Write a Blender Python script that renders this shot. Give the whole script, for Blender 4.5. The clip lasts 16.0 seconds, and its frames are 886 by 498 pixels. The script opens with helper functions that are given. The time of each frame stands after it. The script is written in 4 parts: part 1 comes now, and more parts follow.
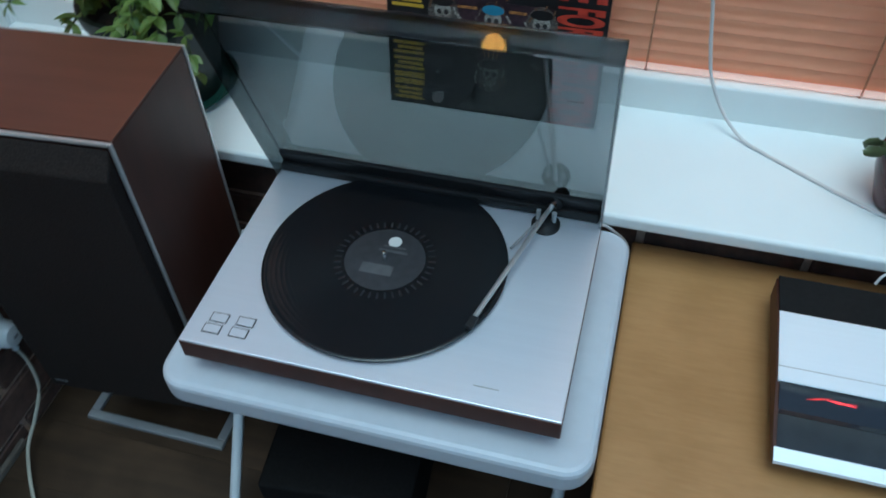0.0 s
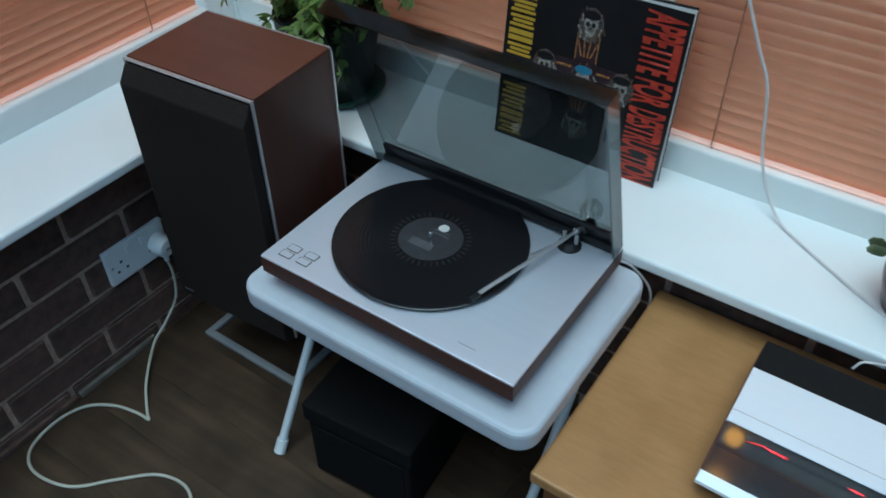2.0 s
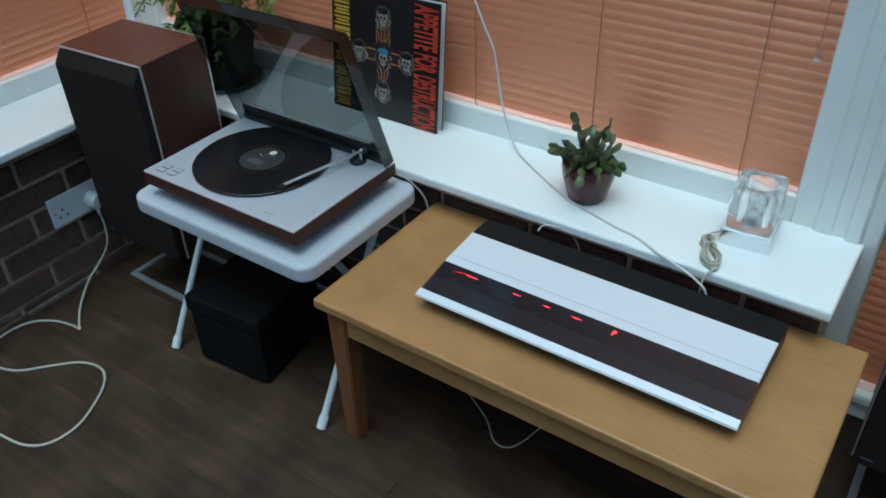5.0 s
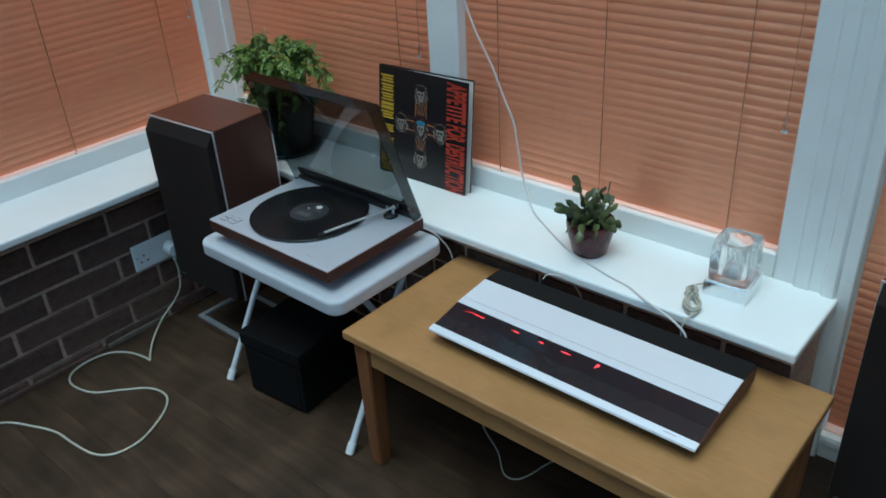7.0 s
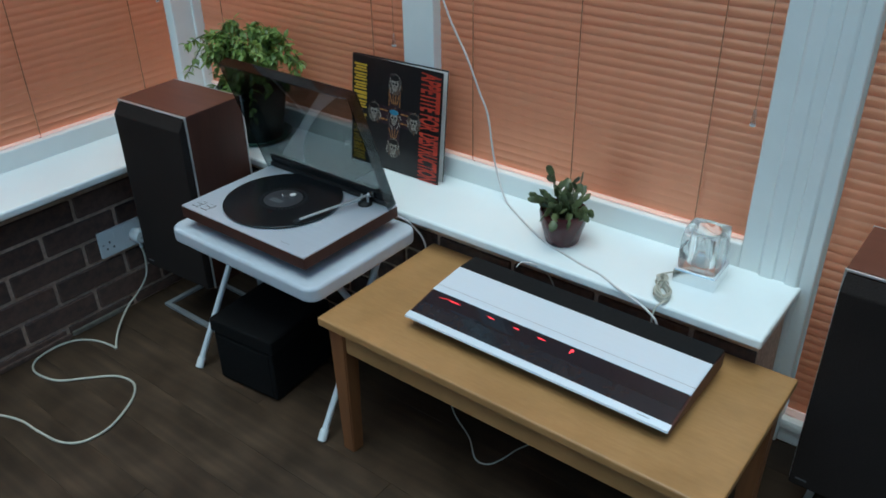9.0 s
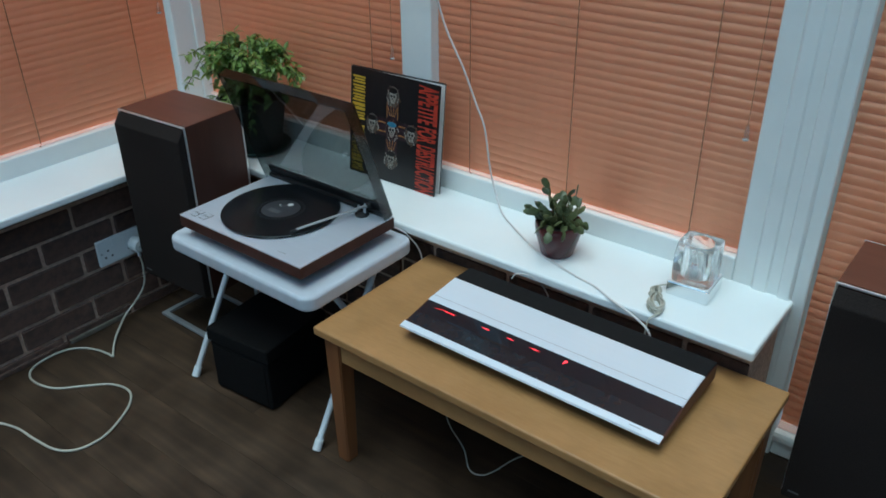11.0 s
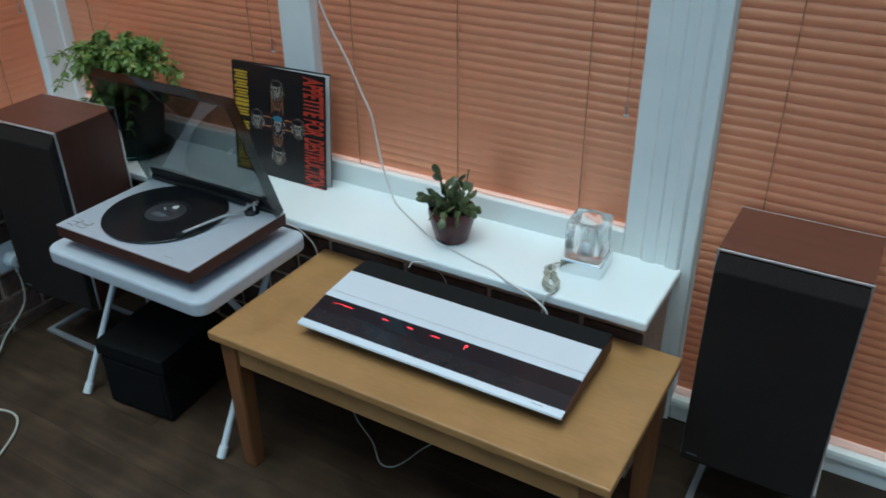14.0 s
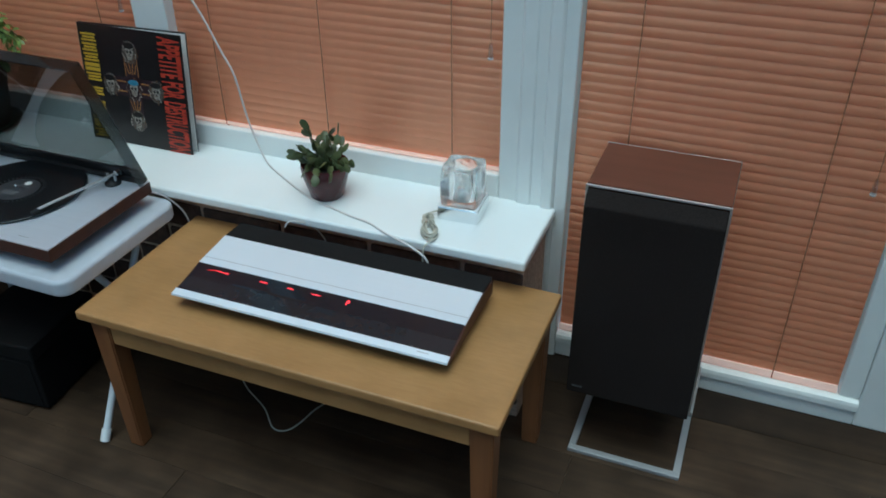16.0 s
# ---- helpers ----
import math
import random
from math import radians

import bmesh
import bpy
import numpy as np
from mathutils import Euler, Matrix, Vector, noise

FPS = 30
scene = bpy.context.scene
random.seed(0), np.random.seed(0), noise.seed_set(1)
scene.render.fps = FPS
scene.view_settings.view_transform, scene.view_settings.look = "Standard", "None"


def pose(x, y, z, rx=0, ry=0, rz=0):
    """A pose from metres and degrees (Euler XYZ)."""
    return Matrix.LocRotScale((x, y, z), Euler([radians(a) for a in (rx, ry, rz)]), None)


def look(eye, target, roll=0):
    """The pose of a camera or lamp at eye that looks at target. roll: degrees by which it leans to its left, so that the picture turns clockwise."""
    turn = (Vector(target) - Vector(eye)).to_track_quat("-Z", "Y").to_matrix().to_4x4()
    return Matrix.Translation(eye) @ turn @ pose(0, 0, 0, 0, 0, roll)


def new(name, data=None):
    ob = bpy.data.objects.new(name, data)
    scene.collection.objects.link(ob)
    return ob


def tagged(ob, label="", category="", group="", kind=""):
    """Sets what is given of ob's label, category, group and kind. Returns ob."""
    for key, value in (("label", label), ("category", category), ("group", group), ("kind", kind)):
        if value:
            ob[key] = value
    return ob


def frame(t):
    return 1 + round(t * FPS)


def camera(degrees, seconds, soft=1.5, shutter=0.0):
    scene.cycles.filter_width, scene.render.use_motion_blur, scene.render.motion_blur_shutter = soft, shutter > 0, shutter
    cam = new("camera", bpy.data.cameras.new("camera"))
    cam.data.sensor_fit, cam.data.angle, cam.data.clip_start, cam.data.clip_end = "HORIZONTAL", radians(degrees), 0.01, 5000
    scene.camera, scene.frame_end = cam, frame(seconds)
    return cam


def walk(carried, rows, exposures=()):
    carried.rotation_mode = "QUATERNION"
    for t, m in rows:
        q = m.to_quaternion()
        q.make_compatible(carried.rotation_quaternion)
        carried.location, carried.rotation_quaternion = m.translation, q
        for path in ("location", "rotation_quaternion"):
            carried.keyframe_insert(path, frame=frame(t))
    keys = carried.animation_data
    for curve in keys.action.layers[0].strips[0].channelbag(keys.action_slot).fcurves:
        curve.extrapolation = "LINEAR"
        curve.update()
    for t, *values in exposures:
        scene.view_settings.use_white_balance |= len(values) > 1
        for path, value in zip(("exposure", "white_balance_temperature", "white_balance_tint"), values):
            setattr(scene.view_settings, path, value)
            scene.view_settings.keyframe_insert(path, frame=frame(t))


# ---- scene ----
cam = camera(56.9, 16.0, soft=1.7, shutter=0.4)
SKY, SUN = 0.15, 1.2
EXPOSURES = [(0.0, 0.47, 5010, -13), (4.0, 0.52, 5260, -12), (12.5, 0.56, 5370, -12), (16.0, 0.49, 5440, -12)]
PATH = [
    (0, (0.069, -0.964, 1.287), (-0.331, 0.333, -0.182), -2.4),
    (0.5, (0.159, -0.972, 1.295), (-0.431, 0.257, -0.169), -1.3),
    (1, (0.2, -0.983, 1.315), (-0.525, 0.201, -0.125), -2.0),
    (1.5, (0.243, -1.022, 1.324), (-0.561, 0.161, -0.073), -2.2),
    (2, (0.36, -1.1, 1.36), (-0.502, 0.121, 0.03), -0.7),
    (2.5, (0.471, -1.127, 1.381), (-0.408, 0.109, 0.078), -0.2),
    (3, (0.647, -1.139, 1.41), (-0.34, 0.061, 0.151), 0.6),
    (3.5, (0.766, -1.189, 1.416), (-0.297, -0.018, 0.192), -2.6),
    (4, (0.837, -1.302, 1.429), (-0.116, -0.017, 0.228), -1.4),
    (4.2, (0.875, -1.328, 1.419), (-0.048, -0.014, 0.227), -1.5),
    (6.3, (1.273, -1.474, 1.465), (0.141, -0.188, 0.433), -3.4),
    (6.5, (1.293, -1.484, 1.48), (0.122, -0.199, 0.49), -3.1),
    (7, (1.298, -1.499, 1.475), (0.133, -0.211, 0.483), -3.4),
    (7.5, (1.267, -1.512, 1.471), (0.156, -0.181, 0.474), -2.5),
    (8, (1.26, -1.522, 1.473), (0.136, -0.204, 0.472), -1.6),
    (8.5, (1.269, -1.536, 1.47), (0.182, -0.193, 0.461), -1.1),
    (9, (1.277, -1.549, 1.473), (0.202, -0.197, 0.466), -1.1),
    (11.5, (1.294, -1.555, 1.475), (0.208, -0.186, 0.503), -0.5),
    (12, (1.289, -1.552, 1.476), (0.202, -0.181, 0.506), -0.4),
    (12.5, (1.288, -1.548, 1.473), (0.195, -0.185, 0.5), -0.4),
    (13, (1.292, -1.544, 1.468), (0.234, -0.162, 0.484), -0.7),
    (13.5, (1.298, -1.539, 1.465), (0.324, -0.103, 0.471), -0.6),
    (14, (1.307, -1.532, 1.462), (0.418, -0.044, 0.464), -0.7),
    (14.5, (1.32, -1.527, 1.464), (0.51, 0.001, 0.46), -0.8),
    (15, (1.331, -1.525, 1.461), (0.588, 0.032, 0.449), -0.8),
    (15.5, (1.33, -1.52, 1.453), (0.654, 0.046, 0.408), -0.7),
    (16, (1.334, -1.51, 1.442), (0.701, 0.044, 0.354), -0.7),
]
walk(cam, [(t, look(eye, target, roll)) for t, eye, target, roll in PATH],
     exposures=EXPOSURES)

# ---- light ----
SUN_UP, SUN_ROUND = 76, 165
world = bpy.data.worlds.new("overcast_sky")
scene.world = world
world.use_nodes = True
wn = world.node_tree.nodes
sky = wn.new("ShaderNodeTexSky")
sky.sky_type = "NISHITA"
sky.sun_disc = False
sky.sun_elevation, sky.sun_rotation = radians(SUN_UP), radians(SUN_ROUND)
sky.air_density, sky.dust_density, sky.ozone_density = 1.0, 1.5, 1.0
world.node_tree.links.new(sky.outputs[0], wn["Background"].inputs[0])
wn["Background"].inputs[1].default_value = SKY

sun = new("sun", bpy.data.lights.new("sun", "SUN"))
sun.data.energy, sun.data.angle, sun.data.color = SUN, radians(40), (1.0, 0.98, 0.95)
far = 8 * math.cos(radians(SUN_UP))
sun.matrix_world = look((far * math.sin(radians(SUN_ROUND)), far * math.cos(radians(SUN_ROUND)), 8 * math.sin(radians(SUN_UP))), (0, 0, 0))


# ---- materials ----
def rgb(c):
    return (c[0], c[1], c[2], 1.0)


def material(name, color, rough=0.5, metal=0.0, coat=0.0, grain=None, vary=0.0, bump=0.0, scale=40.0,
             stretch=(1, 1, 1), stain=0.0, stain_scale=3.0, spec=0.5, per_piece=0.0, rough_vary=0.0):
    """A surface with fine grain, broad stains, relief and a little difference from piece to piece."""
    m = bpy.data.materials.new(name)
    m.use_nodes = True
    nt = m.node_tree
    b = nt.nodes["Principled BSDF"]
    b.inputs["Roughness"].default_value = rough
    b.inputs["Metallic"].default_value = metal
    b.inputs["Coat Weight"].default_value = coat
    b.inputs["Specular IOR Level"].default_value = spec
    L, N = nt.links.new, nt.nodes.new
    co = N("ShaderNodeTexCoord")
    mp = N("ShaderNodeMapping")
    mp.inputs["Scale"].default_value = stretch
    L(co.outputs["Object"], mp.inputs[0])
    n1 = N("ShaderNodeTexNoise")
    n1.inputs["Scale"].default_value, n1.inputs["Detail"].default_value = scale, 6
    L(mp.outputs[0], n1.inputs["Vector"])
    n2 = N("ShaderNodeTexNoise")
    n2.inputs["Scale"].default_value, n2.inputs["Detail"].default_value = stain_scale, 4
    L(co.outputs["Object"], n2.inputs["Vector"])
    mix = N("ShaderNodeMix")
    mix.data_type = "RGBA"
    mix.inputs["A"].default_value = rgb(color)
    mix.inputs["B"].default_value = rgb(grain or [c * (1 - vary) for c in color])
    r1 = N("ShaderNodeMapRange")
    r1.inputs["From Min"].default_value, r1.inputs["From Max"].default_value = 0.35, 0.65
    L(n1.outputs["Fac"], r1.inputs["Value"])
    L(r1.outputs[0], mix.inputs["Factor"])
    hsv = N("ShaderNodeHueSaturation")
    L(mix.outputs["Result"], hsv.inputs["Color"])
    r2 = N("ShaderNodeMapRange")
    r2.inputs["From Min"].default_value, r2.inputs["From Max"].default_value = 0.3, 0.7
    r2.inputs["To Min"].default_value, r2.inputs["To Max"].default_value = 1 - stain, 1 + stain
    L(n2.outputs["Fac"], r2.inputs["Value"])
    if per_piece:
        oi = N("ShaderNodeObjectInfo")
        r3 = N("ShaderNodeMapRange")
        r3.inputs["To Min"].default_value, r3.inputs["To Max"].default_value = 1 - per_piece, 1 + per_piece
        L(oi.outputs["Random"], r3.inputs["Value"])
        mul = N("ShaderNodeMath")
        mul.operation = "MULTIPLY"
        L(r2.outputs[0], mul.inputs[0])
        L(r3.outputs[0], mul.inputs[1])
        L(mul.outputs[0], hsv.inputs["Value"])
    else:
        L(r2.outputs[0], hsv.inputs["Value"])
    L(hsv.outputs[0], b.inputs["Base Color"])
    if rough_vary:
        r4 = N("ShaderNodeMapRange")
        r4.inputs["From Min"].default_value, r4.inputs["From Max"].default_value = 0.3, 0.7
        r4.inputs["To Min"].default_value, r4.inputs["To Max"].default_value = max(0.02, rough - rough_vary), min(1, rough + rough_vary)
        L(n2.outputs["Fac"], r4.inputs["Value"])
        L(r4.outputs[0], b.inputs["Roughness"])
    if bump:
        bp = N("ShaderNodeBump")
        bp.inputs["Strength"].default_value, bp.inputs["Distance"].default_value = bump, 0.002
        L(n1.outputs["Fac"], bp.inputs["Height"])
        L(bp.outputs[0], b.inputs["Normal"])
    return m


def bsdf(m):
    return m.node_tree.nodes["Principled BSDF"]


def grooved(m, amount):
    """Fine circular grooves: a sheen that runs along the radius."""
    tg = m.node_tree.nodes.new("ShaderNodeTangent")
    tg.direction_type, tg.axis = "RADIAL", "Z"
    bsdf(m).inputs["Anisotropic"].default_value = amount
    m.node_tree.links.new(tg.outputs[0], bsdf(m).inputs["Tangent"])


UPVC = material("white_upvc", (0.84, 0.86, 0.83), 0.3, vary=0.04, scale=8, stain=0.05)
SILL = material("white_gloss_sill", (0.85, 0.88, 0.87), 0.22, vary=0.03, scale=12, stain=0.04, rough_vary=0.06)
PLASTER = material("plain_plaster", (0.60, 0.60, 0.58), 0.9, vary=0.1, scale=30, bump=0.1, stain=0.06)
BRICK = material("dark_brown_brick", (0.120, 0.068, 0.050), 0.85, grain=(0.072, 0.044, 0.034), scale=60, bump=0.6, stain=0.25, stain_scale=9, per_piece=0.25)
MORTAR = material("pinkish_mortar", (0.62, 0.45, 0.335), 0.95, vary=0.3, scale=90, bump=0.6, stain=0.15, stain_scale=6)
PLANK = material("dark_oak_laminate", (0.054, 0.033, 0.0185), 0.55, grain=(0.034, 0.021, 0.012), scale=26, stretch=(0.12, 1.6, 1), bump=0.06, stain=0.42, stain_scale=7, per_piece=0.05, rough_vary=0.08, spec=0.3)
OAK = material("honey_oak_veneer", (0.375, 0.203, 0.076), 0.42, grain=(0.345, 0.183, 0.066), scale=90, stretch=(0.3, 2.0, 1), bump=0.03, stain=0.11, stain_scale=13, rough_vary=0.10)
# legs take a darker, redder oak tone than the tabletop
OAK_LEG = material("darker_oak_leg", (0.235, 0.098, 0.036), 0.42, grain=(0.185, 0.074, 0.028), scale=34, stretch=(1.5, 1.5, 0.10), bump=0.03, stain=0.10)
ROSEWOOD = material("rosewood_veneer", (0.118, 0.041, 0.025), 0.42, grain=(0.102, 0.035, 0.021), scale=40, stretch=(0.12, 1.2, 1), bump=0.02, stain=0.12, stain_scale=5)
# same veneer with upright grain, its colour darkened for sides in shade
ROSEWOOD_SHADED = material("rosewood_upright_shaded", (0.066, 0.025, 0.017), 0.42, grain=(0.054, 0.021, 0.014), scale=40, stretch=(1.2, 1.2, 0.12), bump=0.02, stain=0.12, stain_scale=5, spec=0.25)
ALU = material("brushed_aluminium", (0.81, 0.87, 0.93), 0.42, metal=0.35, vary=0.015, scale=180, stretch=(0.02, 1, 1), bump=0.008, stain=0.02)
ALU_PLATE = material("satin_aluminium_plate", (0.77, 0.80, 0.87), 0.40, metal=0.55, vary=0.02, scale=180, stretch=(0.02, 1, 1), bump=0.008, stain=0.02)
ALU_EDGE = material("polished_aluminium_edge", (0.66, 0.65, 0.64), 0.32, metal=0.7, vary=0.05, stain=0.03)
CHROME = material("chrome", (0.78, 0.80, 0.81), 0.10, metal=1.0, vary=0.03, stain=0.03)
STEEL = material("satin_steel", (0.40, 0.41, 0.42), 0.5, metal=0.35, vary=0.08, stain=0.05)
BLACK = material("black_plastic", (0.016, 0.016, 0.017), 0.5, spec=0.25, vary=0.2, scale=120, bump=0.05, stain=0.1)
COVER_PLASTIC = material("matt_black_cover", (0.014, 0.013, 0.013), 0.85, vary=0.2, scale=120, bump=0.05, stain=0.1, spec=0.12)
BLACK_GLASS = material("smoked_black_fascia", (0.009, 0.010, 0.015), 0.05, vary=0.1, stain=0.05)
TOUCH = material("dark_touch_panel", (0.017, 0.019, 0.024), 0.09, vary=0.15, scale=60, stain=0.12)
CLOTH = material("black_speaker_cloth", (0.033, 0.0265, 0.024), 0.95, vary=0.5, scale=500, bump=0.4, stain=0.15, spec=0.05)
VINYL = material("black_vinyl", (0.009, 0.010, 0.012), 0.22, vary=0.1, stain=0.05)
grooved(VINYL, 0.75)
WHITE_PLASTIC = material("white_plastic", (0.74, 0.77, 0.78), 0.35, vary=0.03, stain=0.03)
TRAY = material("white_tray_plastic", (0.52, 0.55, 0.60), 0.38, vary=0.04, scale=60, stain=0.05, bump=0.02)
LEG_WHITE = material("white_enamelled_tube", (0.66, 0.70, 0.73), 0.3, vary=0.04, stain=0.08, stain_scale=12)
CABLE = material("cream_cable", (0.49, 0.47, 0.39), 0.45, vary=0.06, scale=30, stain=0.06)
CABLE_W = material("white_cable", (0.64, 0.61, 0.59), 0.4, vary=0.06, scale=30, stain=0.06)
GLAZE = material("burgundy_glazed_pot", (0.085, 0.018, 0.020), 0.16, grain=(0.05, 0.012, 0.014), scale=18, stain=0.2, stain_scale=14, spec=0.4)
GREEN_POT = material("dark_green_plastic_pot", (0.010, 0.018, 0.014), 0.45, vary=0.2, stain=0.15)
GREEN_SAUCER = material("green_plastic_saucer", (0.035, 0.10, 0.075), 0.28, vary=0.1, stain=0.1)
SOIL = material("potting_soil", (0.03, 0.02, 0.014), 0.95, vary=0.5, scale=160, bump=0.9, stain=0.2)
CARD = material("white_card", (0.70, 0.69, 0.66), 0.6, vary=0.05, stain=0.05)
COVER_BLACK = material("printed_black_card", (0.014, 0.013, 0.014), 0.3, vary=0.2, stain=0.1)
INK_YELLOW = material("yellow_print", (0.58, 0.37, 0.035), 0.35, vary=0.12, scale=60, stain=0.08)
INK_RED = material("red_print", (0.50, 0.055, 0.028), 0.35, grain=(0.30, 0.03, 0.02), scale=50, stain=0.1)
INK_BONE = material("bone_print", (0.40, 0.38, 0.33), 0.35, grain=(0.16, 0.14, 0.12), scale=300, stain=0.1)
INK_GOLD = material("gold_print", (0.42, 0.20, 0.05), 0.35, grain=(0.16, 0.07, 0.03), scale=220, stain=0.1)
INK_PURPLE = material("dull_purple_print", (0.045, 0.022, 0.030), 0.35, grain=(0.022, 0.013, 0.017), scale=160, stain=0.1)
INK_BLUE = material("blue_print", (0.06, 0.22, 0.34), 0.35, vary=0.2, stain=0.1)
INK_HAIR = material("grey_brown_print", (0.15, 0.13, 0.11), 0.35, grain=(0.025, 0.02, 0.018), scale=420, stain=0.2)
INK_BROWN = material("brown_print", (0.16, 0.085, 0.04), 0.35, vary=0.4, scale=160, stain=0.1)
GREY_PRINT = material("grey_print", (0.045, 0.045, 0.05), 0.4, vary=0.3, scale=90, stain=0.1)
TICK = material("dark_grey_print", (0.021, 0.021, 0.024), 0.4, vary=0.3, scale=90, stain=0.1)
PALE_PRINT = material("pale_print", (0.095, 0.095, 0.10), 0.4, vary=0.2, scale=90, stain=0.1)
SUB_BLACK = material("black_ash_vinyl", (0.010, 0.0095, 0.0095), 0.85, vary=0.3, scale=200, bump=0.15, stain=0.15, spec=0.1)
EDGING = material("dull_floor_edging", (0.17, 0.145, 0.115), 0.7, vary=0.3, scale=40, stain=0.2)
LAWN = material("lawn", (0.05, 0.085, 0.03), 0.95, vary=0.4, scale=60, bump=0.5, stain=0.2)


def leaf_material(name, color, dark, through_it=0.35, rough=0.35, stain=0.25, metal=0.0):
    m = material(name, color, rough, metal, grain=dark, scale=30, stain=stain, stain_scale=25)
    nt = m.node_tree
    tr = nt.nodes.new("ShaderNodeBsdfTranslucent")
    tr.inputs[0].default_value = rgb([c * 1.4 for c in color])
    mx = nt.nodes.new("ShaderNodeMixShader")
    mx.inputs[0].default_value = through_it
    out = nt.nodes["Material Output"]
    nt.links.new(bsdf(m).outputs[0], mx.inputs[1])
    nt.links.new(tr.outputs[0], mx.inputs[2])
    nt.links.new(mx.outputs[0], out.inputs[0])
    return m


LEAF = leaf_material("fresh_green_leaf", (0.24, 0.33, 0.085), (0.12, 0.19, 0.050))
SUCCULENT = leaf_material("succulent_leaf", (0.135, 0.155, 0.062), (0.068, 0.082, 0.036), 0.12)
STEM = material("green_brown_stem", (0.06, 0.07, 0.03), 0.7, vary=0.3)
SLAT = leaf_material("orange_blind_slat", (0.87, 0.460, 0.278), (0.85, 0.450, 0.271), 0.34, 0.30, 0.03, 0.40)
RAIL = leaf_material("orange_blind_rail", (0.95, 0.77, 0.69), (0.93, 0.75, 0.67), 0.6, 0.3, 0.03)
CORD = material("brown_blind_cord", (0.36, 0.15, 0.075), 0.8, vary=0.2)


def clear(name, color, rough=0.0, ior=1.49):
    """Solid glass or acrylic."""
    m = bpy.data.materials.new(name)
    m.use_nodes = True
    b = bsdf(m)
    b.inputs["Base Color"].default_value = rgb(color)
    b.inputs["Roughness"].default_value = rough
    b.inputs["IOR"].default_value = ior
    b.inputs["Transmission Weight"].default_value = 1.0
    return m


GLASS = clear("clear_glass", (0.99, 1.0, 1.0), 0.0, 1.48)
tb = GLASS.node_tree.nodes.new("ShaderNodeBsdfTransparent")
tb.inputs[0].default_value = rgb((0.93, 0.96, 0.96))
mg = GLASS.node_tree.nodes.new("ShaderNodeMixShader")
mg.inputs[0].default_value = 0.12
GLASS.node_tree.links.new(bsdf(GLASS).outputs[0], mg.inputs[1])
GLASS.node_tree.links.new(tb.outputs[0], mg.inputs[2])
GLASS.node_tree.links.new(mg.outputs[0], GLASS.node_tree.nodes["Material Output"].inputs[0])
ACRYLIC = clear("clear_acrylic", (0.98, 0.98, 0.98), 0.25, 1.45)


def thin(name, tint, gloss=0.05, rough=0.03):
    """A thin tinted sheet: see-through, with a mirror sheen that grows at a glancing angle."""
    m = bpy.data.materials.new(name)
    m.use_nodes = True
    nt = m.node_tree
    nt.nodes.remove(bsdf(m))
    t = nt.nodes.new("ShaderNodeBsdfTransparent")
    t.inputs[0].default_value = rgb(tint)
    g = nt.nodes.new("ShaderNodeBsdfGlossy")
    g.inputs["Roughness"].default_value = rough
    lw = nt.nodes.new("ShaderNodeLayerWeight")
    lw.inputs[0].default_value = 0.5
    pw = nt.nodes.new("ShaderNodeMath")
    pw.operation, pw.inputs[1].default_value = "POWER", 4.0
    nt.links.new(lw.outputs["Facing"], pw.inputs[0])
    fr = nt.nodes.new("ShaderNodeMath")
    fr.operation, fr.inputs[1].default_value, fr.inputs[2].default_value = "MULTIPLY_ADD", 0.65, gloss
    nt.links.new(pw.outputs[0], fr.inputs[0])
    mx = nt.nodes.new("ShaderNodeMixShader")
    nt.links.new(fr.outputs[0], mx.inputs[0])
    nt.links.new(t.outputs[0], mx.inputs[1])
    nt.links.new(g.outputs[0], mx.inputs[2])
    nt.links.new(mx.outputs[0], nt.nodes["Material Output"].inputs[0])
    return m


PALE_ACRYLIC = thin("clear_acrylic_pull", (1.0, 0.96, 0.94), gloss=0.30, rough=0.25)
SMOKED = thin("smoked_acrylic", (0.42, 0.45, 0.46), gloss=0.045, rough=0.02)
PANE = thin("window_glass", (0.96, 0.98, 0.97))


def glow(name, color, strength):
    m = bpy.data.materials.new(name)
    m.use_nodes = True
    bsdf(m).inputs["Base Color"].default_value = rgb((0.02, 0.0, 0.0))
    bsdf(m).inputs["Emission Color"].default_value = rgb(color)
    bsdf(m).inputs["Emission Strength"].default_value = strength
    return m


LED = glow("red_indicator", (1.0, 0.03, 0.045), 2.2)
WARM_BULB = glow("warm_lit_bulb", (1.0, 0.42, 0.09), 11.0)
LED_FLARE = glow("red_indicator_flare", (1.0, 0.02, 0.02), 0.7)


# ---- building blocks ----
def part(name, bm, mat, parent=None, label="", smooth=False):
    me = bpy.data.meshes.new(name)
    bmesh.ops.recalc_face_normals(bm, faces=bm.faces)
    bm.to_mesh(me)
    bm.free()
    if smooth:
        for p in me.polygons:
            p.use_smooth = True
        me.set_sharp_from_angle(angle=radians(40))
    me.materials.append(mat)
    ob = new(name, me)
    if parent:
        ob.parent = parent
    if label:
        ob["label"] = label
    return ob


def thing(name, at, label, category, group="", turn=0.0):
    e = new(name)
    e.empty_display_size = 0.05
    e.matrix_world = pose(*at, 0, 0, turn)
    return tagged(e, label, category, group)


def structure(ob, label=""):
    return tagged(ob, label, "", "", "structure")


